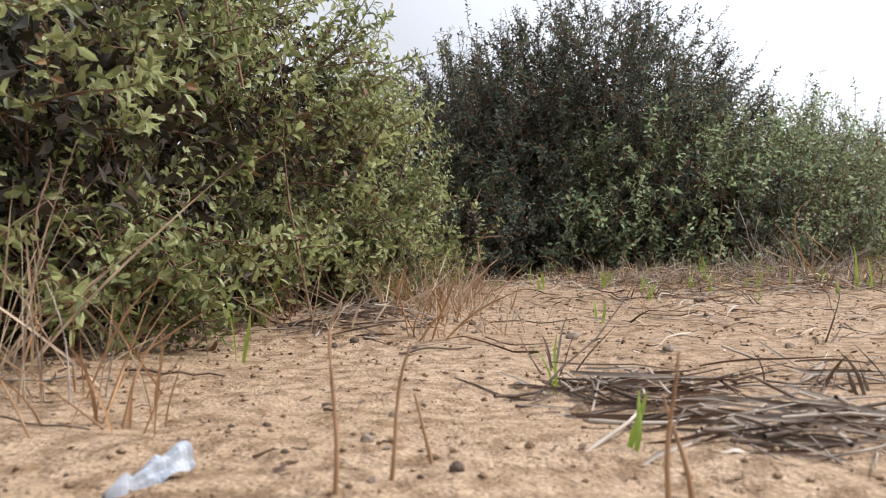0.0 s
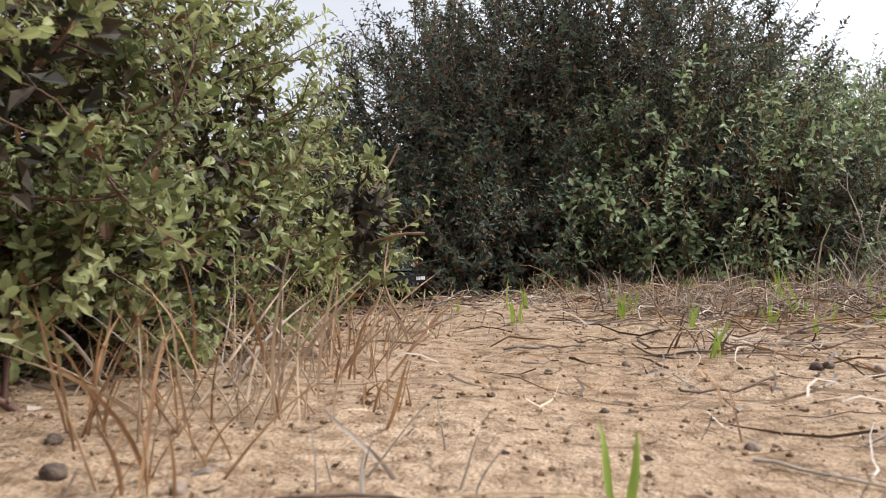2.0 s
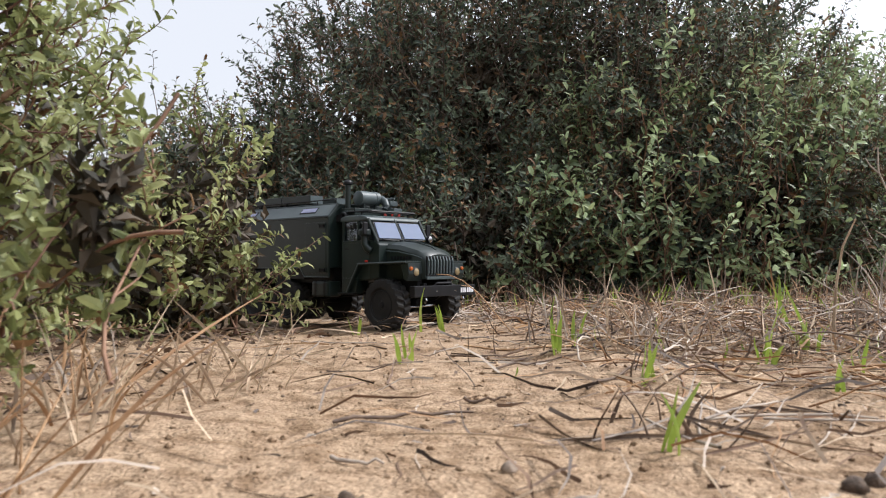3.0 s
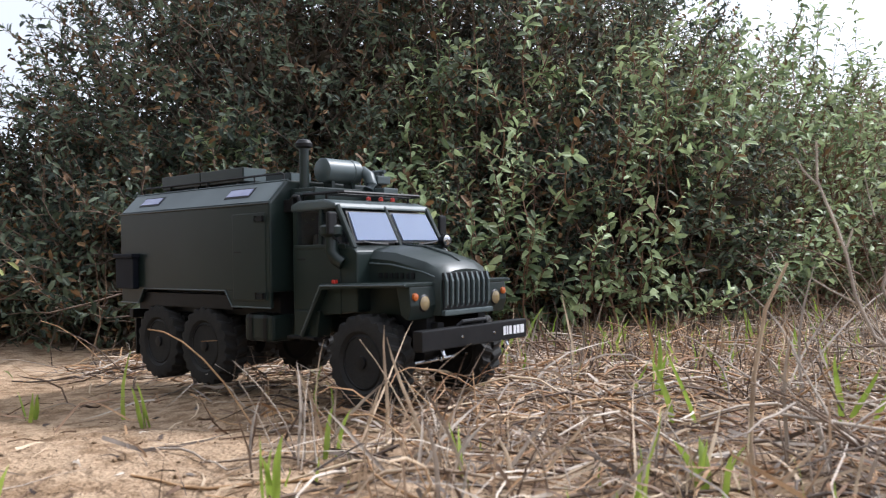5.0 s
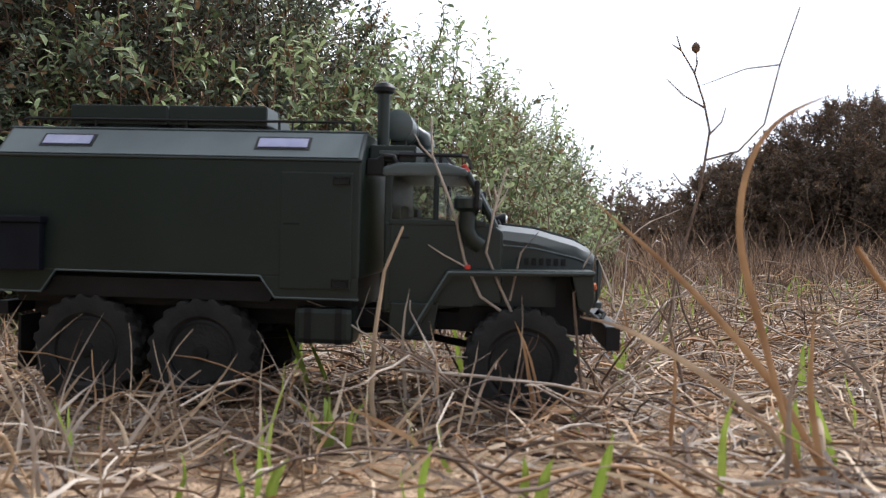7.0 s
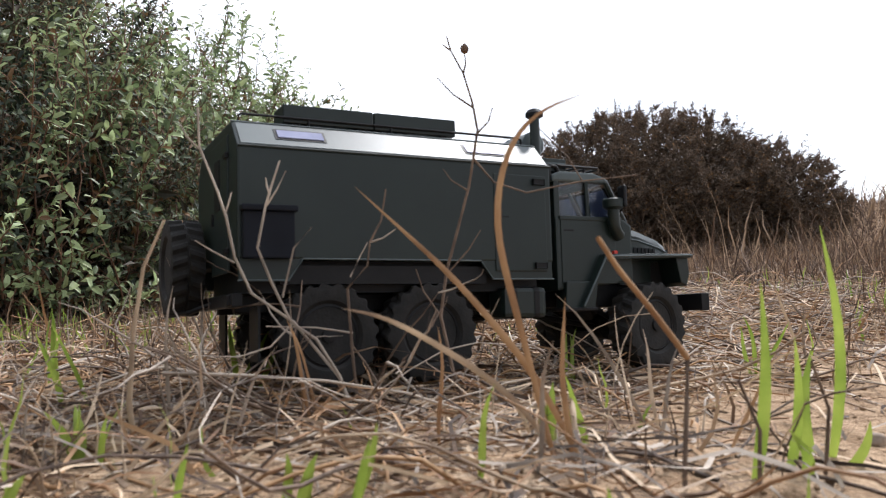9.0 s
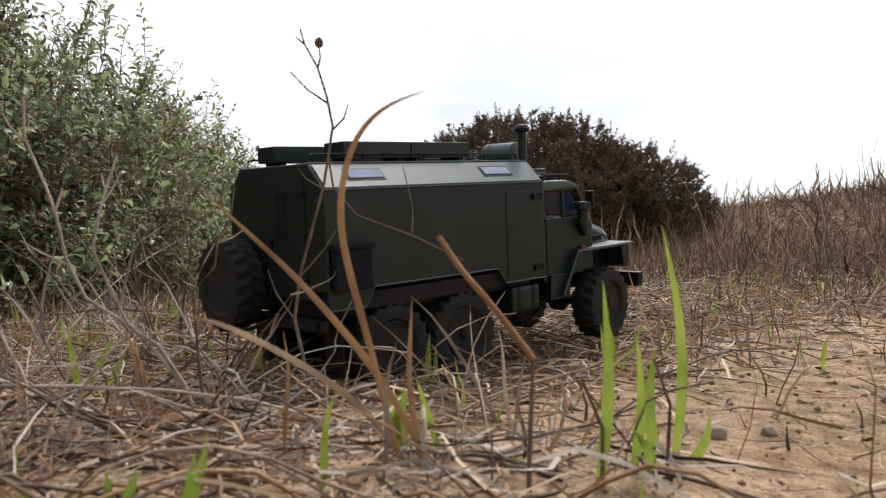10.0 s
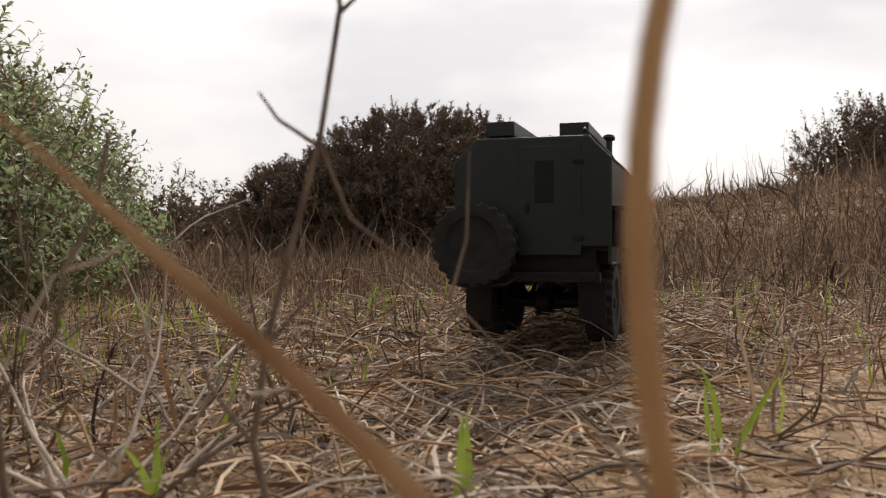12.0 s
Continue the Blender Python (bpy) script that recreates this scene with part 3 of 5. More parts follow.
def build_truck():
    t = tagged(new("toy_truck"), "dark olive six-wheeled toy army truck with box body", "toy truck")
    HW, X0, X1 = 0.0765, -0.382, -0.113
    zt, zr, yr = 0.1865, 0.2090, 0.0545
    # box body: a shell of eight-sided section, with the wheel arch cut out of its skirt
    bm = bmesh.new()
    sec = [(-HW, 0.104), (-HW, zt), (-yr, zr), (yr, zr), (HW, zt), (HW, 0.104)]
    a = [bm.verts.new((X0, y, z)) for y, z in sec]
    b = [bm.verts.new((X1, y, z)) for y, z in sec]
    for i in range(6):
        bm.faces.new((a[i], b[i], b[(i + 1) % 6], a[(i + 1) % 6]))
    bm.faces.new(a)
    bm.faces.new(b[::-1])
    bmesh.ops.bevel(bm, geom=bm.edges[:], offset=0.0018, segments=2, affect="EDGES", profile=0.6)
    body = part("box_body", bm, OLIVE, t, "olive box body with sloped roof edges")
    for s in (-1, 1):
        part("skirt", prism([(X0 + 0.001, 0.1045), (X0 + 0.001, 0.0885), (-0.345, 0.0885), (-0.334, 0.1045)], s * (HW - 0.004), s * (HW - 0.0005), 0.0006), OLIVE, body)
        part("skirt", prism([(-0.184, 0.1045), (-0.173, 0.0895), (X1 - 0.001, 0.0895), (X1 - 0.001, 0.1045)], s * (HW - 0.004), s * (HW - 0.0005), 0.0006), OLIVE, body)
        # moulded lip along the lower edge
        lip = [(X0, 0.0885), (-0.345, 0.0885), (-0.334, 0.1045), (-0.184, 0.1045), (-0.173, 0.0895), (X1, 0.0895)]
        part("lower_trim", rod([(x, s * HW, z) for x, z in lip], 0.0008, 6), OLIVE_LIGHT, body)
        part("roof_trim", rod([(X0, s * (HW + 0.0002), zt), (X1, s * (HW + 0.0002), zt)], 0.0011, 6), OLIVE, body)
        part("roof_trim", rod([(X0, s * yr, zr), (X1, s * yr, zr)], 0.0009, 6), OLIVE_LIGHT, body)
        # sloped roof strip; its paler olive stands in for the sky it catches
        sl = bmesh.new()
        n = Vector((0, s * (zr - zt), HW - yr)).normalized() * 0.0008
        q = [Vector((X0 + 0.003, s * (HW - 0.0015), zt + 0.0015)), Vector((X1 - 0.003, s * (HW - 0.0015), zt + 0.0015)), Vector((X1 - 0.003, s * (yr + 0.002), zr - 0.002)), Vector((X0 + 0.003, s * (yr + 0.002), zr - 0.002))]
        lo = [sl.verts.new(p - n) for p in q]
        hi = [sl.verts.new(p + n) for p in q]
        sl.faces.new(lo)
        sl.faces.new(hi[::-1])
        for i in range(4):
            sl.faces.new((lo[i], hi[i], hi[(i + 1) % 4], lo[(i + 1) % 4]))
        slope = part("roof_slope", sl, OLIVE_LIGHT, body, "sloped roof strip coloured paler as if sky-lit")
        # two skylights in each slope
        for x0 in (-0.352, -0.192):
            for nm, mat, m, lift in (("window_frame", BLACK, 0.0, 0.0012), ("pane", LILAC, 0.0022, 0.0018)):
                wb = bmesh.new()
                f0, f1 = 0.30, 0.74
                y0, z0 = HW + (yr - HW) * f0, zt + (zr - zt) * f0
                y1, z1 = HW + (yr - HW) * f1, zt + (zr - zt) * f1
                e = Vector((0, s * (y1 - y0), z1 - z0)).normalized()
                p0, p1 = Vector((0, s * y0, z0)) + e * m, Vector((0, s * y1, z1)) - e * m
                nn = n.normalized() * lift
                c = [Vector((x0 + m, p0.y, p0.z)), Vector((x0 + 0.040 - m, p0.y, p0.z)), Vector((x0 + 0.040 - m, p1.y, p1.z)), Vector((x0 + m, p1.y, p1.z))]
                l2, h2 = [wb.verts.new(p) for p in c], [wb.verts.new(p + nn) for p in c]
                wb.faces.new(l2)
                wb.faces.new(h2[::-1])
                for i in range(4):
                    wb.faces.new((l2[i], h2[i], h2[(i + 1) % 4], l2[(i + 1) % 4]))
                part(nm, wb, mat, body)
        # side door with its raised edge, hinges and handle
        door = part("side_door", box((-0.170, s * HW - 0.0008, 0.096), (-0.119, s * HW + 0.0016, 0.178), 0.0007), OLIVE, body)
        for z in (0.1005, 0.172):
            part("hinge", box((-0.132, s * HW - 0.001, z - 0.002), (-0.121, s * HW + s * 0.0030, z + 0.0024), 0.0006), BLACK, door)
        part("handle", box((-0.1675, s * HW - 0.001, 0.141), (-0.156, s * HW + 0.003, 0.1425), 0.0005), BLACK, door)
        # side locker
        lk = part("side_locker", prism([(-0.379, 0.104), (-0.379, 0.138), (-0.342, 0.138), (-0.342, 0.104)], s * HW - 0.001, s * (HW + 0.008), 0.001), NAVY, body, "dark blue-grey side locker")
        part("locker_lid", box((-0.381, min(s * HW, s * (HW + 0.0105)), 0.138), (-0.340, max(s * HW, s * (HW + 0.0105)), 0.1425), 0.001), NAVY, lk)
        # roof rail
        zz = zr + 0.0075
        part("roof_rail", rod([(-0.376, s * 0.050, zr), (-0.375, s * 0.050, zz - 0.001), (-0.372, s * 0.050, zz), (-0.128, s * 0.050, zz), (-0.125, s * 0.050, zz - 0.001), (-0.124, s * 0.050, zr)], 0.0011, 6), BLACK, body)
        for x in (-0.32, -0.25, -0.17):
            part("rail_post", rod([(x, s * 0.050, zr - 0.001), (x, s * 0.050, zz)], 0.0009, 6), BLACK, body)
    for (xa, xb, ya, yb) in ((-0.264, -0.190, -0.049, -0.020), (-0.340, -0.2655, -0.049, -0.020), (-0.282, -0.200, 0.020, 0.049), (-0.366, -0.2835, 0.020, 0.049)):
        rb = part("roof_box", box((xa, ya, zr + 0.004), (xb, yb, zr + 0.0185), 0.0008), OLIVE, body, "long flat roof box")
        # thin added plate, pale to paint the light on the box's front end
        part("lit_end", box((xb - 0.0004, ya + 0.001, zr + 0.005), (xb + 0.0006, yb - 0.001, zr + 0.0175)), OLIVE_LIGHT, rb, "box end coloured paler as if catching light")
        for x in (xa + 0.01, xb - 0.01):
            part("foot", box((x - 0.003, ya + 0.002, zr - 0.001), (x + 0.003, yb - 0.002, zr + 0.004)), BLACK, rb)
    # back wall: door, window, hinges, lamps
    rd = part("back_door", box((X0 - 0.0012, -0.048, 0.096), (X0 + 0.001, 0.012, 0.200), 0.0006), OLIVE, body)
    part("window", box((X0 - 0.0022, -0.022, 0.146), (X0, -0.004, 0.186), 0.0005), BLACK, rd, "small dark back window")
    for z in (0.112, 0.184):
        part("hinge", box((X0 - 0.003, -0.050, z - 0.002), (X0, -0.040, z + 0.002), 0.0005), BLACK, rd)
    part("handle", box((X0 - 0.003, 0.002, 0.136), (X0, 0.005, 0.146), 0.0005), BLACK, rd)
    part("crossbeam", box((X0 - 0.002, -0.066, 0.070), (X0 + 0.006, 0.066, 0.080), 0.001), BLACK, t)
    for s in (-1, 1):
        part("tail_lamp", box((X0 - 0.005, s * 0.056 - 0.006, 0.071), (X0 - 0.001, s * 0.056 + 0.006, 0.079), 0.0008), BLACK, t)
        part("mud_flap", box((-0.366, s * 0.056 - 0.013, 0.030), (-0.364, s * 0.056 + 0.013, 0.070)), BLACK, t)
    # spare wheel on its bracket
    sp = new("spare_wheel")
    sp.parent = t
    sp.matrix_basis = pose(X0 - 0.0185, 0.050, 0.106, 0, 0, 90)
    part("tyre", tyre_bm(0.0405, 0.026), RUBBER, sp, smooth=True)
    part("rim", lathe([(0.025, -0.010), (0.025, 0.010), (0.020, 0.007), (0.010, 0.003), (0.004, 0.008)], (0, 0, 0), "y", 24), BLACK, sp, smooth=True)
    part("spare_bracket", rod([(X0, 0.012, 0.075), (X0 - 0.018, 0.02, 0.068), (X0 - 0.03, 0.05, 0.066), (X0 - 0.018, 0.075, 0.069), (X0, 0.07, 0.075)], 0.002, 6), BLACK, t)
    # chassis
    for s in (-1, 1):
        part("frame_rail", box((-0.375, s * 0.030 - 0.004, 0.066), (0.06, s * 0.030 + 0.004, 0.080), 0.001), BLACK, t)
        part("inner_fender", prism([(-0.355, 0.100), (-0.350, 0.086), (-0.178, 0.086), (-0.172, 0.100)], s * 0.045, s * 0.072), BLACK, t)
    part("underbody", box((-0.372, -0.06, 0.080), (-0.12, 0.06, 0.104)), BLACK, t)
    for x in AXLES:
        ax = part("axle", lathe([(0.006, -0.05), (0.006, 0.05)], (x, 0, HUB_Z), "y", 12), BLACK, t, smooth=True)
        part("differential", lathe([(0.004, -0.012), (0.014, -0.006), (0.014, 0.006), (0.004, 0.012)], (x, 0, HUB_Z), "y", 14), BLACK, ax, smooth=True)
        for s in (-1, 1):
            part("leaf_spring", rod([(x - 0.04, s * 0.034, 0.064), (x - 0.02, s * 0.034, 0.054), (x, s * 0.034, 0.050), (x + 0.02, s * 0.034, 0.054), (x + 0.04, s * 0.034, 0.064)], 0.0025, 6), BLACK, t)
    part("drive_shaft", rod([(-0.30, 0, WHEEL_R + 0.004), (-0.10, 0, 0.062), (0, 0, WHEEL_R + 0.004)], 0.003, 8), BLACK, t)
    for s in (-1, 1):
        tank = part("fuel_tank", box((-0.160, s * 0.058 - 0.014, 0.057), (-0.118, s * 0.058 + 0.014, 0.083), 0.004), OLIVE, t, "olive fuel tank under the body")
        for x in (-0.150, -0.128):
            part("strap", box((x - 0.0015, s * 0.058 - 0.0145, 0.0565), (x + 0.0015, s * 0.058 + 0.0145, 0.0835), 0.004), BLACK, tank)
    # cab: lower shell, pillars, roof
    CW = 0.062
    cab = part("cab", prism([(-0.099, 0.080), (-0.099, 0.1455), (-0.022, 0.1455), (-0.014, 0.140), (-0.014, 0.088)], -CW, CW, 0.0022), OLIVE, t, "olive cab with split windscreen")
    part("cab_back", prism([(-0.099, 0.144), (-0.099, 0.181), (-0.093, 0.181), (-0.093, 0.144)], -CW + 0.001, CW - 0.001, 0.001), OLIVE, cab)
    roof = part("cab_roof", prism([(-0.101, 0.1775), (-0.101, 0.184), (-0.090, 0.1875), (-0.055, 0.1875), (-0.041, 0.1835), (-0.038, 0.1785)], -CW, CW, 0.0022), OLIVE_LIGHT, cab, "cab roof coloured paler than the cab")
    # pillars: windscreen leans back from x -0.020 at the foot to -0.041 at the top
    for y in (-CW + 0.003, 0.0, CW - 0.003):
        part("windscreen_pillar", rod([(-0.0195, y, 0.143), (-0.0405, y, 0.181)], 0.0026 if y else 0.0018, 8), OLIVE, cab)
    for s in (-1, 1):
        for x, top in ((-0.062, -0.062),):
            part("door_pillar", rod([(x, s * (CW - 0.002), 0.144), (top, s * (CW - 0.003), 0.181)], 0.0022, 6), OLIVE, cab)
        part("window_sill", box((-0.095, s * CW - 0.0015, 0.143), (-0.026, s * CW + 0.0015, 0.147), 0.0008), OLIVE, cab)
        dr = part("cab_door", box((-0.094, s * CW - 0.0008, 0.086), (-0.034, s * CW + 0.0010, 0.1435), 0.0005), OLIVE, cab)
        part("handle", box((-0.091, s * CW - 0.001, 0.133), (-0.080, s * CW + 0.0032, 0.135), 0.0005), BLACK, dr)
        part("side_pane", prism([(-0.093, 0.147), (-0.093, 0.178), (-0.046, 0.178), (-0.030, 0.147)], s * (CW - 0.0045), s * (CW - 0.0040)), CLEAR, cab)
        # windscreen panes, framed in black
        for nm, mat, m, off in (("windscreen_frame", BLACK, 0.0, 0.0), ("windscreen_pane", GLASS, 0.0020, 0.0012)):
            wb = bmesh.new()
            ya, yb = s * (0.0022 + m), s * (CW - 0.006 - m)
            c = []
            for y, f in ((ya, 0.12 + m * 20), (yb, 0.12 + m * 20), (yb - s * 0.003, 0.86 - m * 20), (ya, 0.86 - m * 20)):
                c.append(Vector((-0.0195 - 0.021 * f + off, y, 0.143 + 0.038 * f + off * 0.5)))
            l2 = [wb.verts.new(p) for p in c]
            h2 = [wb.verts.new(p + Vector((0.0009, 0, 0.0005))) for p in c]
            if nm == "windscreen_frame":
                ci = [c[0].lerp(c[2], 0.06), c[1].lerp(c[3], 0.06), c[2].lerp(c[0], 0.06), c[3].lerp(c[1], 0.06)]
                i2 = [wb.verts.new(p + Vector((0.0009, 0, 0.0005))) for p in ci]
                for i in range(4):
                    wb.faces.new((h2[i], h2[(i + 1) % 4], i2[(i + 1) % 4], i2[i]))
                    wb.faces.new((l2[i], h2[i], i2[i]))
            else:
                wb.faces.new(l2)
                wb.faces.new(h2[::-1])
                for i in range(4):
                    wb.faces.new((l2[i], h2[i], h2[(i + 1) % 4], l2[(i + 1) % 4]))
            part(nm, wb, mat, cab)
        part("wiper", rod([(-0.0165, s * 0.020, 0.146), (-0.0175, s * 0.040, 0.1475), (-0.0185, s * 0.050, 0.149)], 0.0009, 6), BLACK, cab)
        # seats and heater grille inside
        seat = part("seat", box((-0.090, s * 0.030 - 0.016, 0.142), (-0.083, s * 0.030 + 0.016, 0.157), 0.003), SEAT, cab, "grey moulded seat back")
        part("seat_cushion", box((-0.083, s * 0.030 - 0.016, 0.144), (-0.060, s * 0.030 + 0.016, 0.149), 0.002), SEAT, seat)
        # mirror
        mr = part("mirror_arm", rod([(-0.036, s * CW, 0.148), (-0.032, s * (CW + 0.010), 0.153), (-0.032, s * (CW + 0.011), 0.158)], 0.0009, 6), BLACK, cab)
        part("mirror", box((-0.0345, s * (CW + 0.0115) - 0.005, 0.155), (-0.0305, s * (CW + 0.0115) + 0.005, 0.175), 0.0018), BLACK, mr)
        # step below the door
        part("step_box", prism([(-0.094, 0.064), (-0.092, 0.088), (-0.058, 0.088), (-0.062, 0.064)], s * 0.050, s * 0.066, 0.001), OLIVE, cab)
        part("step_plate", box((-0.099, min(s * 0.050, s * 0.070), 0.062), (-0.062, max(s * 0.050, s * 0.070), 0.065), 0.0008), BLACK, cab)
    part("steering_wheel", lathe([(0.011, -0.0012), (0.0125, 0.0), (0.011, 0.0012), (0.009, 0.0)], (-0.045, 0.030, 0.150), "x", 18), BLACK, cab, smooth=True)
    # spotlight on the left front corner
    sl = part("spotlight", lathe([(0.003, -0.006), (0.0062, 0.0), (0.0064, 0.003)], (-0.016, CW - 0.004, 0.150), "x", 16), BLACK, cab, smooth=True)
    part("lens", lathe([(0.0056, 0.0025), (0.004, 0.0042), (0.001, 0.0048)], (-0.016, CW - 0.004, 0.150), "x", 16), CHROME, sl, smooth=True)
    # air intake on the right side
    ai = part("air_intake", rod([(-0.030, -CW - 0.001, 0.130), (-0.036, -CW - 0.004, 0.134), (-0.039, -CW - 0.006, 0.141), (-0.039, -CW - 0.006, 0.156)], 0.0058, 12), OLIVE, cab, smooth=True)
    part("intake_cap", lathe([(0.0062, 0.153), (0.0098, 0.1555), (0.0100, 0.162), (0.0085, 0.1635)], (-0.039, -CW - 0.006, 0), "z", 20), OLIVE, ai, smooth=True)
    # hood, tapering to the grille
    bm = bmesh.new()
    secs = [(-0.018, 0.047, 0.1445), (0.010, 0.043, 0.1420), (0.045, 0.0375, 0.1340), (0.058, 0.035, 0.1285), (0.0635, 0.033, 0.1230)]
    rings = []
    for x, hw, z in secs:
        rings.append([bm.verts.new((x, y, zz)) for y, zz in ((-hw, 0.086), (-hw, z - 0.010), (-hw * 0.88, z - 0.0035), (-hw * 0.45, z), (0, z + 0.0012), (hw * 0.45, z), (hw * 0.88, z - 0.0035), (hw, z - 0.010), (hw, 0.086))])
    for r0, r1 in zip(rings, rings[1:]):
        for i in range(8):
            bm.faces.new((r0[i], r0[i + 1], r1[i + 1], r1[i]))
        bm.faces.new((r0[8], r0[0], r1[0], r1[8]))
    bm.faces.new(rings[0])
    bm.faces.new(rings[-1][::-1])
    hood = part("hood", bm, OLIVE, t, "rounded olive engine hood", smooth=True)
    part("hood_ridge", rod([(-0.015, 0, 0.1460), (0.012, 0, 0.1435), (0.045, 0, 0.1355), (0.056, 0, 0.1305)], 0.0013, 6), OLIVE, hood)
    for s in (-1, 1):
        part("hood_seam", rod([(-0.014, s * 0.0468, 0.130), (0.010, s * 0.0434, 0.1285), (0.045, s * 0.0378, 0.1222), (0.058, s * 0.0353, 0.1180)], 0.0008, 6), OLIVE_LIGHT, hood)
        for k in range(7):
            x = -0.004 + k * 0.0062
            hw = 0.0450 - 0.155 * (x + 0.004)
            part("vent_slot", box((x, s * hw - 0.0012, 0.1165), (x + 0.0034, s * hw + 0.0012, 0.1215)), BLACK, hood)
    # grille: dark backing, upright bars in a frame
    gr = part("grille", box((0.0630, -0.0310, 0.0905), (0.0650, 0.0310, 0.1215), 0.0006), BLACK, t, "black grille with olive upright bars")
    for k in range(9):
        y = -0.0285 + k * 0.0071
        part("bar", prism([(0.0645, 0.0915), (0.0675, 0.095), (0.0680, 0.114), (0.0650, 0.1215)], y - 0.0012, y + 0.0012, 0.0004), OLIVE_LIGHT, gr)
    part("grille_rail", box((0.0635, -0.033, 0.0855), (0.0685, 0.033, 0.0900), 0.0010), OLIVE_LIGHT, gr)
    # fenders: flat top, swept back edge, lamp housing at the front
    for s in (-1, 1):
        top = [(-0.079, 0.064), (-0.076, 0.064), (-0.050, 0.1085), (0.0575, 0.1105), (0.0575, 0.1140), (-0.052, 0.1125)]
        fd = part("fender", prism(top, s * 0.034, s * 0.071, 0.0008), OLIVE, t, "angular olive front fender")
        part("fender_edge", rod([(-0.078, s * 0.0712, 0.066), (-0.0515, s * 0.0712, 0.1105), (0.0575, s * 0.0712, 0.1125)], 0.0010, 6), OLIVE_LIGHT, fd)
        lamp = part("lamp_housing", prism([(0.040, 0.1110), (0.057, 0.1110), (0.0585, 0.095), (0.054, 0.0835), (0.046, 0.087)], s * 0.034, s * 0.0655, 0.0012), OLIVE, fd)
        part("headlight", lathe([(0.0056, 0.0), (0.0058, 0.0020), (0.0042, 0.0030), (0.0010, 0.0034)], (0.0570, s * 0.0485, 0.0970), "x", 20), LENS, lamp, "round yellowed headlight", smooth=True)
        part("headlight_ring", lathe([(0.0066, 0.0), (0.0072, 0.0012), (0.0060, 0.0024)], (0.0566, s * 0.0485, 0.0970), "x", 20), BLACK, lamp, smooth=True)
        part("indicator", lathe([(0.0032, 0.0), (0.0030, 0.0022), (0.0010, 0.0030)], (0.0575, s * 0.0600, 0.1025), "x", 12), AMBER, lamp, smooth=True)
        part("side_marker", box((-0.040, s * 0.066 - 0.002, 0.1125), (-0.036, s * 0.066 + 0.002, 0.1160), 0.0006), RED, fd)
        part("inner_arch", box((-0.045, min(s * 0.030, s * 0.040), 0.066), (0.052, max(s * 0.030, s * 0.040), 0.108)), BLACK, t)
    # bumper with its printed mark as bars
    bp = part("bumper", box((0.0670, -0.0720, 0.0600), (0.0785, 0.0720, 0.0765), 0.0010), BLACK, t, "black flat steel-look bumper")
    y = 0.0670
    for wd in (0.0055, 0.0042, 0.0036, 0.0, 0.0040, 0.0022, 0.0036):
        if wd:
            part("printed_bar", box((0.0784, y - wd, 0.0645), (0.0790, y, 0.0720)), WHITE, bp)
        y -= wd + 0.0014
    for s in (-1, 1):
        part("bumper_bolt", lathe([(0.0014, 0.0), (0.0010, 0.0014)], (0.0785, s * 0.022, 0.068), "x", 8), CHROME, bp)
        part("tow_hook", rod([(0.074, s * 0.044, 0.060), (0.077, s * 0.044, 0.055), (0.074, s * 0.044, 0.051), (0.070, s * 0.044, 0.054)], 0.0014, 6), CHROME, bp)
    part("winch_pipe", rod([(0.070, -0.020, 0.076), (0.073, -0.016, 0.080), (0.073, 0.016, 0.080), (0.070, 0.020, 0.076)], 0.0018, 8), BLACK, bp)
    part("tie_rod", rod([(0.020, -0.045, 0.042), (0.022, 0.045, 0.044)], 0.0016, 6), CHROME, t)
    # cab roof rack with red marker lamps
    rk = part("roof_rack", rod([(-0.092, -0.054, 0.186), (-0.090, -0.055, 0.1935), (-0.045, -0.054, 0.1935), (-0.042, -0.050, 0.1935), (-0.042, 0.050, 0.1935), (-0.045, 0.054, 0.1935), (-0.090, 0.055, 0.1935), (-0.092, 0.054, 0.186)], 0.0016, 6), BLACK, t, "black tubular cab roof rack")
    for x in (-0.080, -0.068, -0.056):
        part("crossbar", rod([(x, -0.054, 0.1930), (x, 0.054, 0.1930)], 0.0014, 6), BLACK, rk)
    for y in (-0.054, 0.054):
        part("rack_foot", rod([(-0.060, y, 0.184), (-0.060, y, 0.1935)], 0.0014, 6), BLACK, rk)
    for y in (-0.016, 0.0, 0.016):
        part("marker_lamp", lathe([(0.0022, 0.0), (0.0022, 0.0025), (0.0010, 0.0036)], (-0.045, y, 0.1872), "z", 10), RED, rk)
    # exhaust and engine gear between cab and body
    pl = part("gear_platform", box((-0.112, -0.052, 0.188), (-0.078, 0.030, 0.2005), 0.001), OLIVE, t, "olive gear platform behind the cab")
    part("platform_rib", box((-0.105, -0.0535, 0.1935), (-0.080, -0.0515, 0.1965), 0.0005), OLIVE_LIGHT, pl)
    st = part("exhaust_pipe", lathe([(0.0046, 0.200), (0.0046, 0.240)], (-0.104, -0.042, 0), "z", 18), OLIVE, t, "olive exhaust stack with mushroom cap", smooth=True)
    part("mushroom_cap", lathe([(0.0046, 0.2385), (0.0080, 0.2400), (0.0082, 0.2430), (0.0060, 0.2462), (0.0020, 0.2476)], (-0.104, -0.042, 0), "z", 20), BLACK, st, smooth=True)
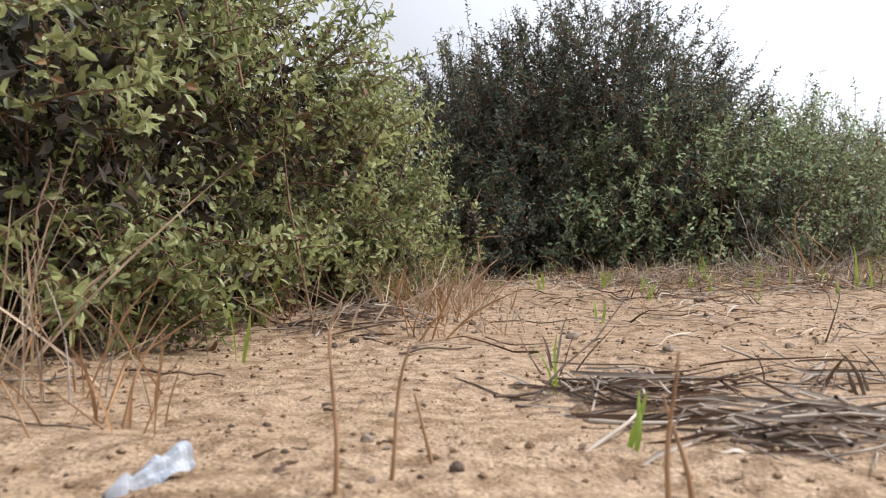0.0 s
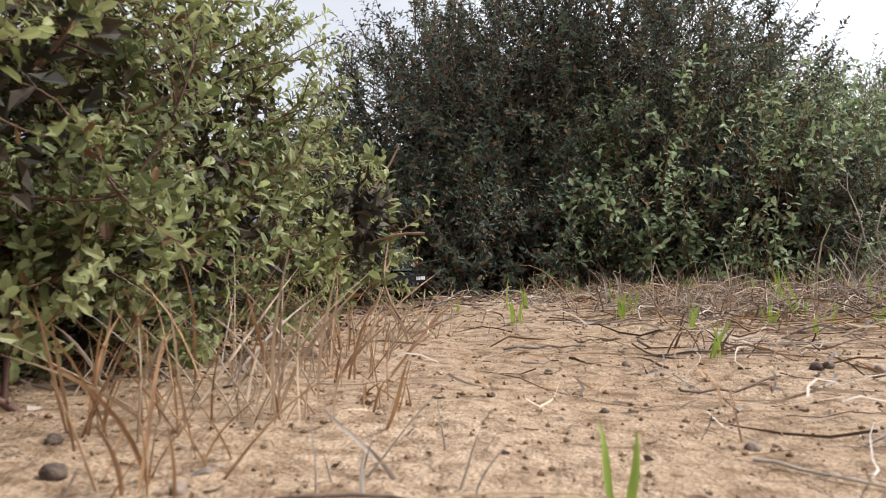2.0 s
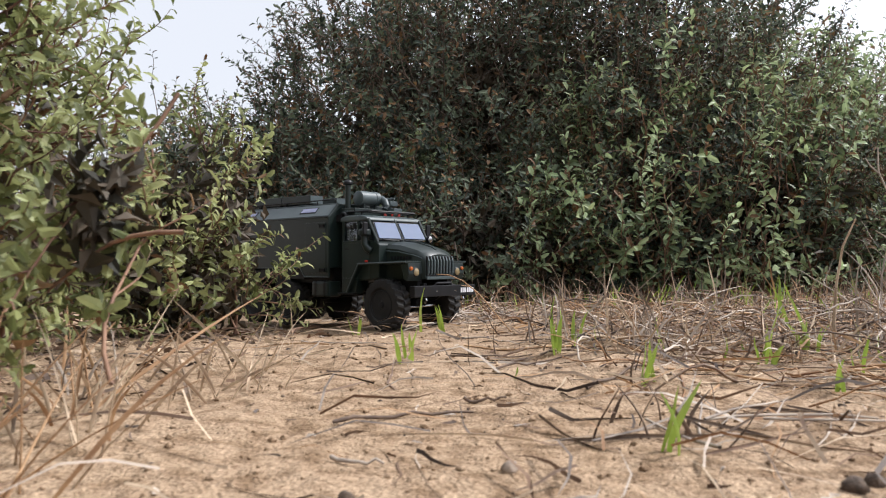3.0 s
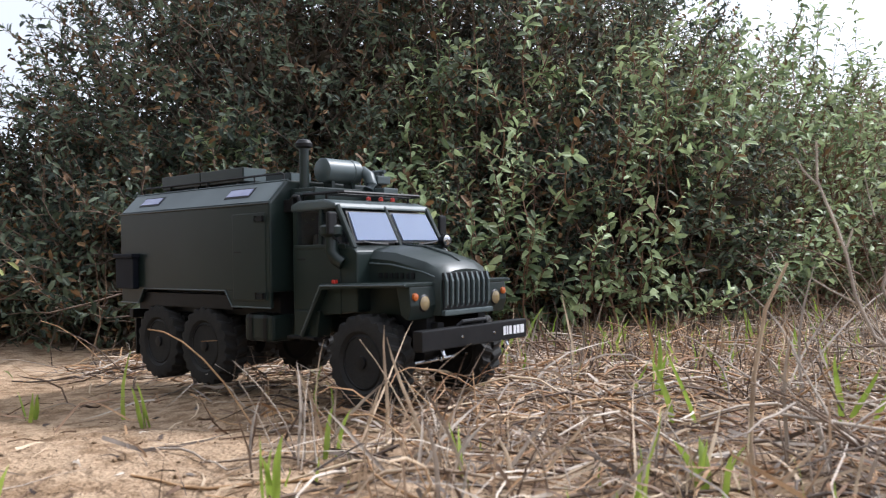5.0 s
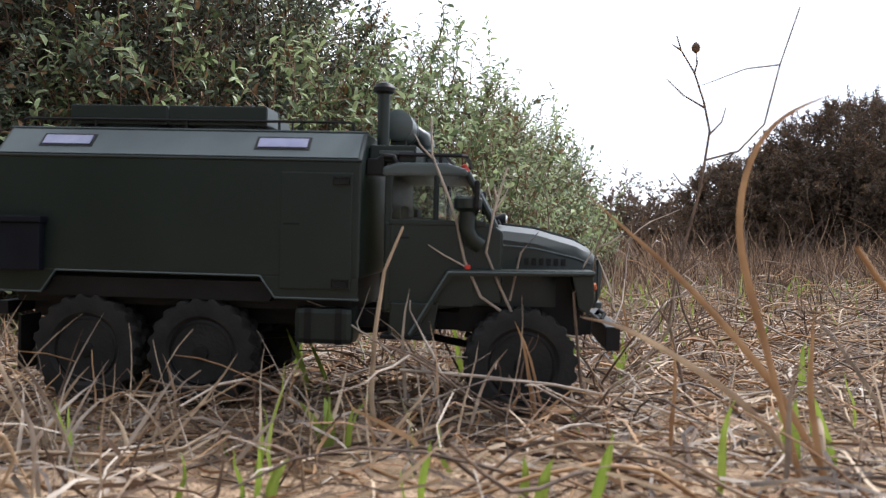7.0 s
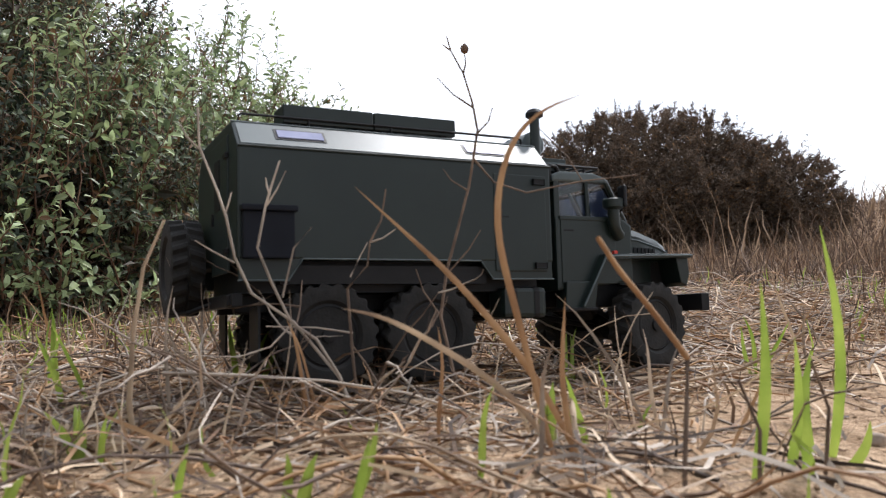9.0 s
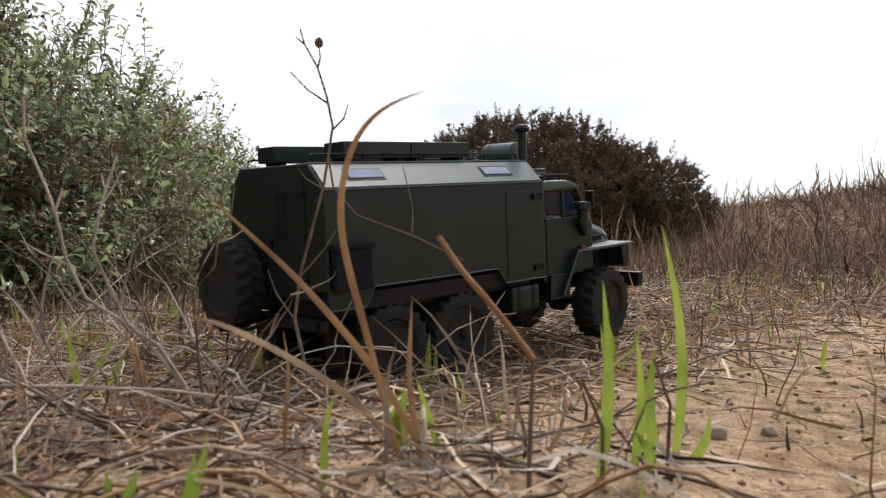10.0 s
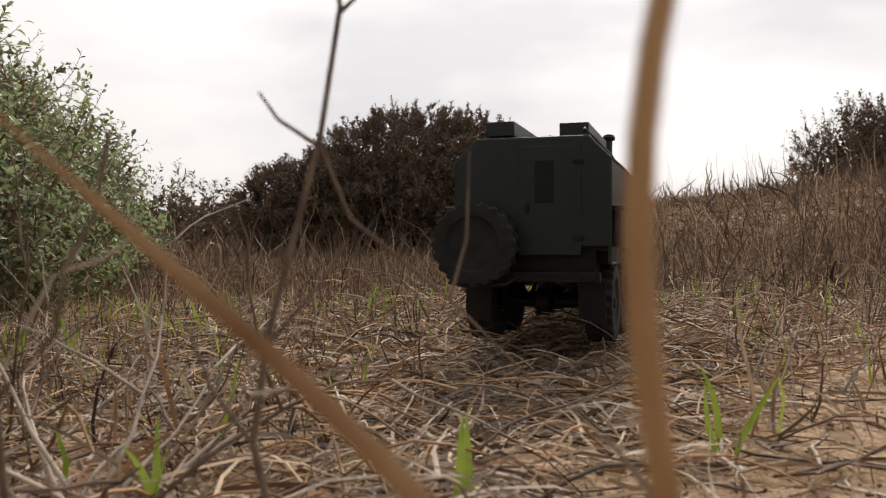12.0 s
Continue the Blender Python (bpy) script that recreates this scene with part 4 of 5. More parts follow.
    dm = part("air_drum", lathe([(0.0095, -0.028), (0.0118, -0.0265), (0.0118, 0.006), (0.0124, 0.0065), (0.0124, 0.009), (0.0118, 0.0095), (0.0118, 0.016), (0.0090, 0.0185)], (-0.096, 0.0, 0.2185), "y", 24), OLIVE_LIGHT, t, "round olive air drum", smooth=True)
    for y in (-0.018, 0.008):
        part("drum_foot", box((-0.102, y - 0.002, 0.199), (-0.090, y + 0.002, 0.209)), OLIVE, dm)
    part("elbow_pipe", rod([(-0.096, 0.016, 0.2185), (-0.088, 0.020, 0.219), (-0.080, 0.020, 0.214), (-0.077, 0.020, 0.206), (-0.077, 0.016, 0.200)], 0.0058, 12), OLIVE_LIGHT, dm, smooth=True)
    gb = part("gear_box", box((-0.094, 0.026, 0.207), (-0.074, 0.044, 0.215), 0.001), OLIVE_LIGHT, t, "small olive box on a post")
    part("post", rod([(-0.084, 0.035, 0.186), (-0.084, 0.035, 0.208)], 0.004, 10), OLIVE, gb)
    part("nozzle", rod([(-0.100, 0.036, 0.2195), (-0.074, 0.036, 0.2195)], 0.0020, 8), OLIVE_LIGHT, gb)
    part("nozzle_foot", lathe([(0.0070, 0.2145), (0.0060, 0.2185)], (-0.084, 0.036, 0), "z", 14), OLIVE, gb)
    sb = part("side_box", box((-0.078, 0.020, 0.190), (-0.060, 0.040, 0.202), 0.001), OLIVE_LIGHT, t, "small ribbed olive box")
    part("hose", rod([(-0.108, -0.058, 0.186), (-0.100, -0.058, 0.192), (-0.094, -0.058, 0.1915), (-0.090, -0.058, 0.184)], 0.0022, 8), BLACK, sb)
    part("bulkhead_box", box((-0.113, -0.060, 0.178), (-0.100, -0.046, 0.190), 0.001), BLACK, t)
    # the nose is short: draw what lies ahead of the front axle together
    for ob in t.children_recursive:
        if ob.type == "MESH":
            for v in ob.data.vertices:
                if v.co.x > 0 and ob.parent is not sp:
                    v.co.x *= 0.868
    wheels = []
    for x in AXLES:
        for s in (-1, 1):
            wheels.append(wheel(t, x, s * 0.060))
    return t, wheels


truck, truck_wheels = build_truck()


# ---- small plants, litter and stones ----
def ground_at(x, y):
    return float(height(x, y))


def plant(name, x, y, label, category, group="", sink=0.004):
    ob = new(name)
    ob.location = (x, y, ground_at(x, y) - sink)
    return tagged(ob, label, category, group)


def strip(name, pts, width, mat, parent, keel=0.25, face=(0.35, -0.9, 0.25)):
    """One grass blade: a keeled strip through local points, broad below, pointed above."""
    P = np.array(pts, float)
    k = len(P)
    d = unit(np.gradient(P, axis=0))
    side = unit(np.cross(d, np.array(face)))
    up = np.cross(side, d)
    s = np.linspace(0, 1, k)
    w = width * np.minimum(1.0, 0.55 + 1.5 * s) * (1 - s ** 3) + 0.0002
    v = np.concatenate([P - side * w[:, None] / 2, P - up * w[:, None] * keel, P + side * w[:, None] / 2])
    f = []
    for i in range(k - 1):
        f += [(i, i + 1, k + i + 1, k + i), (k + i, k + i + 1, 2 * k + i + 1, 2 * k + i)]
    return mesh_object(name, v.tolist(), f, mat, parent, smooth=True)


def stem(name, pts, r, mat, parent, tip=0.3, sides=6):
    v, f = tubes_mesh(np.array(pts, float)[None], np.array([r]), sides, tip)
    return mesh_object(name, v.tolist(), f.tolist(), mat, parent, smooth=True)


def arc(rng, h, lean, az, bend=0.3, k=7):
    """Points of a blade of height h that leans towards az degrees and bends over."""
    a = radians(az)
    s = np.linspace(0, 1, k)
    out = h * (lean * s + bend * s ** 2.4)
    wob = 0.02 * h * np.sin(5 * s + rng.uniform(0, 6))
    return np.column_stack([out * math.cos(a) + wob, out * math.sin(a) - wob, h * (s - 0.25 * bend * s ** 3)])


def green_tuft(x, y, n, h, seed, width=0.005, spread=0.012):
    rng = np.random.RandomState(seed)
    ob = plant("grass_tuft", x, y, "fresh bright green grass blades sprouting from the sand", "grass", "green grass sprouts")
    for k in range(n):
        p = arc(rng, h * rng.uniform(0.6, 1.0), rng.uniform(0.05, 0.35), rng.uniform(0, 360), rng.uniform(0.0, 0.25)) + np.array([*rng.normal(0, spread / 2, 2), 0])
        strip("blade", p, width * rng.uniform(0.8, 1.2), BLADE, ob, face=(*rng.normal(0.5, 0.6, 2), 0.2))
    return ob


def dry_tuft(x, y, n, h, seed, mat=None, r=0.0011, spread=0.03, lean=0.7, label="dry straw-coloured grass tuft at the sand's edge"):
    rng = np.random.RandomState(seed)
    ob = plant("dry_grass_tuft", x, y, label, "dry grass", "dry grass tufts")
    for k in range(n):
        p = arc(rng, h * rng.uniform(0.35, 1.0), abs(rng.normal(0, lean)), rng.uniform(0, 360), rng.uniform(0.0, 0.4)) + np.array([*rng.normal(0, spread / 2, 2), 0])
        m = mat or (STRAW, STRAW_GREY, STALK)[rng.randint(3)]
        if rng.uniform() < 0.5:
            strip("blade", p, r * 2.6, m, ob, face=(*rng.normal(0.4, 0.7, 2), 0.2))
        else:
            stem("stalk", p, r * rng.uniform(0.5, 1.0), m, ob)
    return ob


def twig_branches(rng, base, way, length, r, depth, out):
    """A bare twig that forks: adds (points, radius) to out."""
    k = 6
    pts = [np.array(base, float)]
    d = unit(np.array(way, float))
    for i in range(k - 1):
        d = unit(d + rng.normal(0, 0.16, 3))
        pts.append(pts[-1] + d * length / (k - 1))
    out.append((np.array(pts), r))
    if depth:
        for j in rng.choice(np.arange(2, k), 2 if depth > 1 else 1, replace=False):
            twig_branches(rng, pts[j], d + rng.normal(0, 0.55, 3), length * rng.uniform(0.45, 0.7), r * 0.62, depth - 1, out)


def bare_shrub(x, y, n, length, seed, label, r=0.0016, up=0.8, depth=2):
    rng = np.random.RandomState(seed)
    ob = plant("bare_shrub", x, y, label, "dry shrub")
    for k in range(n):
        a = rng.uniform(0, 6.28)
        tw = []
        twig_branches(rng, (*rng.normal(0, 0.008, 2), 0), (math.cos(a), math.sin(a), up * rng.uniform(0.4, 1.6)), length * rng.uniform(0.6, 1.0), r, depth, tw)
        first = None
        for p, rr in tw:
            s = stem("branch" if first is None else "twig", p, rr, BARK if rng.uniform() < 0.5 else STRAW_GREY, first or ob)
            first = first or s
    return ob


# tall weed with a dried seed head
weed = plant("tall_weed", 0.897, 1.946, "thin dry branching weed with one dark seed head", "weed")
def on_root(ob, pts):
    """Points given above the level sand, seen from a plant's root; the lowest stays at the root."""
    return [(x, y, max(0.0, z - ob.location.z)) for x, y, z in pts]


main = stem("stem", on_root(weed, [(0, 0, 0), (-0.004, 0.012, 0.045), (-0.0086, 0.022, 0.09), (-0.0056, 0.019, 0.1225), (0.0007, 0.013, 0.155), (0.0058, 0.0076, 0.1836), (0.010, 0.003, 0.224), (0.0073, 0.006, 0.245), (0.003, 0.0105, 0.265), (-0.0033, 0.017, 0.2816), (-0.0056, 0.019, 0.292)]), 0.0014, BARK, weed, 0.4)
# the long side branch that the passing truck pushes over; it turns about its fork
FORK = (0.0080, 0.0055, 0.2039 - weed.location.z)
branch = stem("pushed_branch", [(x - 0.0080, y - 0.0055, z - 0.2039) for x, y, z in [(0.008, 0.0055, 0.2039), (0.0241, -0.0103, 0.2009), (0.0421, -0.0243, 0.2114), (0.0607, -0.0405, 0.2452), (0.0837, -0.056, 0.2769)]], 0.0009, BARK, weed, 0.5)
stem("side_twig", [(x - 0.0080, y - 0.0055, z - 0.2039) for x, y, z in [(0.0607, -0.0405, 0.2452), (0.0485, -0.0243, 0.2522), (0.029, -0.0006, 0.2544)]], 0.0006, BARK, branch, 0.5)
for pts in ([(0.003, 0.0105, 0.265), (0.0042, 0.0093, 0.272), (0.0036, 0.0099, 0.281)],
            [(0.008, 0.005, 0.24), (-0.002, 0.016, 0.250), (-0.010, 0.024, 0.262)], [(0.010, 0.003, 0.222), (0.015, -0.003, 0.230), (0.017, -0.005, 0.240)], [(-0.0033, 0.017, 0.2816), (-0.008, 0.021, 0.286)],
            [(0.0058, 0.0076, 0.18), (-0.004, 0.016, 0.188), (-0.008, 0.020, 0.196)], [(-0.0056, 0.019, 0.12), (0.006, 0.008, 0.138), (0.012, 0.002, 0.152)], [(-0.0086, 0.022, 0.09), (-0.018, 0.030, 0.108), (-0.022, 0.034, 0.124)]):
    stem("side_twig", on_root(weed, pts), 0.0008, BARK, main, 0.5)
hd = bmesh.new()
lathe([(0.0006, -0.003), (0.0026, -0.0015), (0.0032, 0.001), (0.0024, 0.003), (0.0008, 0.0046)], (0.0036, 0.0099, 0.2820 - weed.location.z), "z", 10, hd)
part("seed_head", hd, DEAD_LEAF, main, "dark dried seed head", smooth=True)

# grey branching dry weed before the track; u runs across the view from the path, z up
def upright(points):
    return [(0.759 * u, -0.651 * u, z) for u, z in points]


dead = plant("tall_weed", 0.742, 1.972, "grey dry branching weed stalks standing in straw", "weed")
m1 = stem("stem", on_root(dead, [(0.090, 0.020, 0.0), (0.0803, 0.029, 0.050), (0.0552, 0.047, 0.088), (0.0313, 0.062, 0.108), (0.0217, 0.068, 0.133), (0.0168, 0.0707, 0.160), (0.012, 0.0734, 0.177), (0.0014, 0.079, 0.207), (0.0007, 0.0795, 0.233)]), 0.0014, STRAW_GREY, dead, 0.5)
m2 = stem("stem", on_root(dead, [(0.088, 0.022, 0.0), (0.0803, 0.028, 0.050), (0.0678, 0.038, 0.076), (0.0536, 0.048, 0.088), (0.0425, 0.055, 0.1155), (0.0345, 0.060, 0.139), (0.0393, 0.0574, 0.168), (0.0425, 0.0554, 0.181), (0.0472, 0.0523, 0.199)]), 0.0014, STRAW_GREY, dead, 0.5)
m3 = stem("stem", on_root(dead, [(0.092, 0.020, 0.0), (0.088, 0.023, 0.060), (0.0849, 0.0256, 0.111), (0.0957, 0.017, 0.127), (0.0972, 0.016, 0.143), (0.103, 0.011, 0.158), (0.1056, 0.009, 0.180)]), 0.0012, BARK, dead, 0.5)
for mm, pts in ((m1, [(0.0159, 0.0712, 0.161), (0.018, 0.070, 0.168), (0.020, 0.069, 0.177)]), (m1, [(0.0217, 0.0679, 0.129), (0.0088, 0.0751, 0.137), (-0.0008, 0.0802, 0.144)]), (m1, [(0.0014, 0.079, 0.205), (-0.006, 0.083, 0.214), (-0.009, 0.086, 0.222)]),
                (m2, [(0.0399, 0.057, 0.168), (0.0456, 0.0533, 0.179), (0.0507, 0.050, 0.192)]), (m2, [(0.0418, 0.0558, 0.175), (0.040, 0.057, 0.181), (0.0393, 0.0574, 0.187)]), (m2, [(0.0489, 0.0512, 0.105), (0.0552, 0.047, 0.139), (0.0653, 0.0401, 0.1535)]),
                (m3, [(0.0865, 0.0244, 0.119), (0.091, 0.021, 0.131), (0.0957, 0.0171, 0.1426)]), (m3, [(0.0880, 0.0231, 0.080), (0.0678, 0.0383, 0.0841), (0.0393, 0.0573, 0.0855)]), (m1, [(0.0552, 0.047, 0.088), (0.040, 0.052, 0.072), (0.020, 0.060, 0.066), (-0.002, 0.068, 0.068)]), (m3, [(0.0972, 0.016, 0.143), (0.104, 0.010, 0.146), (0.110, 0.004, 0.152)])):
    stem("side_twig", on_root(dead, pts), 0.0008, STRAW_GREY, mm, 0.6)
pale = plant("dry_stalk", 0.682, 2.018, "single pale dry stalk standing before the track", "stalk", "lone dry stalks")
stem("stalk", upright([(0.004, 0.0), (0.0, 0.03), (0.002, 0.07), (0.008, 0.11), (0.020, 0.138)]), 0.0021, STRAW, pale, 0.35)
low = plant("fallen_branch", 0.79, 1.955, "long grey dead branch arching low over straw", "branch")
stem("stick", upright([(-0.11, 0.042), (-0.06, 0.040), (-0.01, 0.036), (0.04, 0.028), (0.09, 0.012), (0.14, 0.0)]), 0.0012, STRAW_GREY, low, 0.6)
stem("stick", upright([(0.0, 0.0), (-0.05, 0.022), (-0.10, 0.052), (-0.12, 0.058)]), 0.0010, BARK, low, 0.6)

# two rusty reed stalks close to the path, and a curved one
def soft_curve(pts, k=24, rounds=8):
    P = np.array(pts, float)
    t0, t1 = np.linspace(0, 1, len(P)), np.linspace(0, 1, k)
    P = np.column_stack([np.interp(t1, t0, P[:, i]) for i in range(3)])
    for _ in range(rounds):
        P[1:-1] = (P[:-2] + 2 * P[1:-1] + P[2:]) / 4
    return P


def reed_from(x, y, label, blades):
    """Reeds at a root, each given by heights above the level sand."""
    ob = plant("dry_reed", x, y, label, "reed")
    root = np.array(ob.location)
    for pts, w, mat in blades:
        strip("reed_blade", soft_curve(pts) - root, w, mat, ob, 0.42, face=(0.8, 0.6, 0.1))
    return ob


reed_from(0.830, 1.808, "rusty orange dry reed stalks arching over the litter", (
    ([(0.838, 1.803, 0.015), (0.824, 1.820, 0.060), (0.811, 1.833, 0.086), (0.797, 1.866, 0.124), (0.786, 1.892, 0.147), (0.774, 1.922, 0.174)], 0.0040, STALK),
    ([(0.815, 1.803, 0.015), (0.807, 1.811, 0.055), (0.801, 1.818, 0.097), (0.790, 1.822, 0.130), (0.783, 1.823, 0.152), (0.785, 1.818, 0.185), (0.792, 1.811, 0.199), (0.799, 1.802, 0.209), (0.812, 1.790, 0.214)], 0.0036, STALK),
    ([(0.824, 1.800, 0.015), (0.818, 1.806, 0.070), (0.820, 1.805, 0.112)], 0.0032, STALK),
    ([(0.826, 1.806, 0.020), (0.800, 1.822, 0.062), (0.760, 1.838, 0.090), (0.725, 1.838, 0.106), (0.696, 1.832, 0.111)], 0.0034, STRAW),
    ([(0.832, 1.806, 0.020), (0.850, 1.822, 0.050), (0.875, 1.845, 0.052), (0.90, 1.865, 0.040)], 0.0030, STRAW)))
reed_broken = plant("dry_reed", 0.827, 1.741, "brown dry stalk with a broken tip", "reed")
_o = np.array(reed_broken.location)
stem("stalk", np.array([(0.827, 1.741, 0.012), (0.831, 1.743, 0.036), (0.838, 1.746, 0.060), (0.848, 1.751, 0.083)]) - _o, 0.0014, BARK, reed_broken, 0.9)
stem("stalk", soft_curve([(0.848, 1.751, 0.083), (0.832, 1.753, 0.098), (0.815, 1.755, 0.113), (0.797, 1.757, 0.127), (0.782, 1.758, 0.142)], 14, 2) - _o, 0.0016, STALK, reed_broken, 0.75)
stem("stalk", [(0.035, -0.02, 0), (0.040, -0.018, 0.03), (0.030, -0.012, 0.055)], 0.0013, BARK, reed_broken, 0.6)
stem("stalk", [(0.09, -0.03, 0), (0.095, -0.03, 0.035), (0.085, -0.025, 0.060)], 0.0012, BARK, reed_broken, 0.6)
# fresh green blades beside the path
gb = plant("grass_tuft", 0.915, 1.726, "tall bright green grass blades sprouting from the sand", "grass", "green grass sprouts")
_o = np.array(gb.location)
for foot, tip, bow, w in (((0.876, 1.731, 0.01), (0.866, 1.722, 0.121), 0.003, 0.0062), ((0.908, 1.728, 0.01), (0.891, 1.716, 0.093), 0.003, 0.0055), ((0.955, 1.723, 0.01), (0.926, 1.717, 0.150), 0.006, 0.0060), ((0.955, 1.730, 0.005), (0.955, 1.733, 0.080), -0.004, 0.0075),
                          ((0.905, 1.722, 0.01), (0.882, 1.715, 0.048), 0.006, 0.0065), ((0.940, 1.715, 0.01), (0.950, 1.700, 0.045), 0.004, 0.0060)):
    s_ = np.linspace(0, 1, 9)[:, None]
    P = np.array(foot) * (1 - s_) + np.array(tip) * s_ + np.array([bow, -bow, 0]) * np.sin(math.pi * s_)
    strip("blade", P - _o, w, BLADE, gb, face=(0.85, 0.5, 0.1))
for i, (x, y, n, h, w) in enumerate(((0.082, 0.62, 2, 0.055, 0.0055), (0.105, 0.44, 2, 0.045, 0.0035), (0.229, 1.19, 2, 0.05, 0.005), (0.24, 2.03, 4, 0.05, 0.006), (0.40, 2.03, 4, 0.055, 0.006), (0.712, 2.24, 3, 0.08, 0.006), (0.655, 2.014, 4, 0.055, 0.007), (0.648, 1.90, 2, 0.04, 0.006), (0.685, 1.861, 2, 0.04, 0.006), (0.596, 1.948, 2, 0.04, 0.006),
                                  (0.862, 1.844, 3, 0.05, 0.008), (0.877, 1.83, 1, 0.055, 0.0055), (0.71, 1.84, 2, 0.055, 0.0055), (0.765, 1.821, 1, 0.055, 0.004), (0.85, 2.17, 3, 0.085, 0.006), (0.98, 2.12, 3, 0.07, 0.005), (1.08, 2.0, 3, 0.07, 0.005), (0.60, 1.82, 2, 0.035, 0.005),
                                  (0.415, 1.66, 3, 0.05, 0.006), (0.45, 1.86, 4, 0.045, 0.005), (0.28, 2.25, 3, 0.05, 0.005), (0.15, 2.35, 3, 0.05, 0.005), (0.62, 1.62, 2, 0.04, 0.005), (1.25, 1.9, 3, 0.07, 0.005), (1.35, 1.74, 2, 0.06, 0.005),
                                  (-0.26, 1.15, 3, 0.10, 0.006), (-0.20, 0.80, 2, 0.09, 0.005), (0.73, 1.72, 2, 0.04, 0.0055), (0.80, 1.67, 2, 0.04, 0.0055), (1.0, 1.58, 2, 0.05, 0.004))):
    green_tuft(x, y, n, h, 100 + i, w)
for i in range(22):
    rng_g = np.random.RandomState(300 + i)
    green_tuft(rng_g.uniform(0.35, 1.9), rng_g.uniform(2.45, 3.1), 3, 0.08, 400 + i, 0.005)

# dry tufts along the foot of the near bush and over the sand
for i, (x, y, n, h, mat, sp) in enumerate(((-0.05, 1.32, 16, 0.11, STALK, 0.05), (-0.02, 1.36, 10, 0.09, STRAW, 0.05), (-0.15, 1.49, 12, 0.09, None, 0.05), (-0.23, 1.12, 14, 0.10, STALK, 0.05), (-0.30, 0.98, 14, 0.10, STRAW, 0.06), (-0.35, 0.85, 16, 0.13, None, 0.06),
                                         (-0.28, 0.62, 14, 0.12, None, 0.07), (-0.20, 0.50, 12, 0.09, STALK, 0.06), (-0.38, 0.70, 14, 0.17, STRAW, 0.05), (-0.33, 0.56, 8, 0.20, STRAW, 0.05), (0.02, 1.62, 12, 0.07, None, 0.06), (0.10, 1.42, 12, 0.06, STALK, 0.06),
                                         (-0.02, 0.95, 10, 0.10, STALK, 0.03), (-0.08, 1.05, 8, 0.08, STRAW, 0.03), (0.06, 1.02, 10, 0.06, None, 0.05), (0.00, 1.82, 14, 0.09, None, 0.06), (0.08, 1.96, 12, 0.07, STRAW, 0.06), (0.12, 1.22, 8, 0.05, STRAW_GREY, 0.06),
                                         (0.30, 0.62, 8, 0.04, BARK, 0.04), (0.44, 1.72, 10, 0.05, BARK, 0.05), (0.10, 0.72, 5, 0.06, BARK, 0.03), (0.02, 1.40, 20, 0.13, STRAW, 0.06), (-0.03, 1.50, 18, 0.14, None, 0.06), (0.06, 1.56, 14, 0.11, STALK, 0.05), (0.05, 1.72, 16, 0.11, None, 0.06), (0.10, 1.85, 14, 0.09, STRAW, 0.06), (0.0, 1.22, 12, 0.10, STALK, 0.04), (-0.14, 0.98, 14, 0.10, STRAW, 0.05))):
    dry_tuft(x, y, int(n * 1.25), h, 500 + i, mat, spread=sp)
for i, (x, y, h, ax) in enumerate(((-0.048, 0.36, 0.078, 100), (-0.026, 0.39, 0.070, 60), (0.092, 0.33, 0.072, 70), (0.105, 0.345, 0.05, 120), (-0.006, 0.42, 0.04, 140))):
    rng_s = np.random.RandomState(600 + i)
    ob = plant("dry_stalk", x, y, "single thin brown dry stalk standing in the sand", "stalk", "lone dry stalks")
    stem("stalk", arc(rng_s, h, 0.15, ax, 0.15), 0.0014, STALK, ob, 0.5)
for i in range(46):
    rng_d = np.random.RandomState(700 + i)
    x, y = rng_d.uniform(0.48, 1.75), rng_d.uniform(1.78, 2.85)
    if abs(y - np.interp(x, [0.1, 0.45, 0.75, 1.0, 1.3, 1.8], [2.55, 2.35, 2.12, 1.98, 2.02, 2.18])) < 0.13 or math.hypot(x - 0.5, y - 1.6) < 0.28:
        continue
    dry_tuft(x, y, 9, rng_d.uniform(0.05, 0.12), 800 + i, None, spread=0.06, lean=0.4, label="dry tangled grass tuft on straw-covered sand")
bare_shrub(0.78, 1.975, 8, 0.13, 31, "grey leafless twiggy shrub, low and tangled", 0.0015, 0.7)
bare_shrub(0.955, 2.145, 15, 0.19, 32, "dark leafless twiggy shrub beside the track", 0.0018, 0.6)
bare_shrub(1.02, 2.30, 8, 0.18, 33, "pale leafless twiggy shrub beside the track", 0.0014, 0.8)
for i, (x, y, n, h, mat) in enumerate(((0.42, 2.13, 12, 0.075, STRAW_GREY), (0.455, 2.10, 12, 0.10, STRAW), (0.50, 2.06, 12, 0.09, STRAW_GREY), (0.545, 2.06, 12, 0.10, STRAW), (0.60, 2.02, 10, 0.08, STRAW_GREY), (0.66, 1.97, 10, 0.07, STRAW), (0.73, 2.01, 12, 0.10, STRAW_GREY), (0.80, 2.00, 8, 0.08, STALK), (0.86, 2.25, 14, 0.15, STRAW_GREY), (1.02, 2.38, 14, 0.17, STRAW), (1.16, 2.35, 14, 0.17, STRAW_GREY))):
    dry_tuft(x, y, n, h, 860 + i, mat, r=0.0010, spread=0.05, lean=0.55, label="pale dry grass blades standing before the track")
for i, (x, y, h) in enumerate(((0.435, 2.11, 0.07), (0.515, 2.05, 0.065), (0.70, 2.16, 0.085), (0.655, 2.0, 0.06), (0.95, 2.35, 0.09))):
    green_tuft(x, y, 2, h * 0.85, 880 + i, 0.005)
bare_shrub(0.45, 0.95, 4, 0.06, 34, "small dark leafless twig tuft on the sand", 0.0014, 0.9, 1)
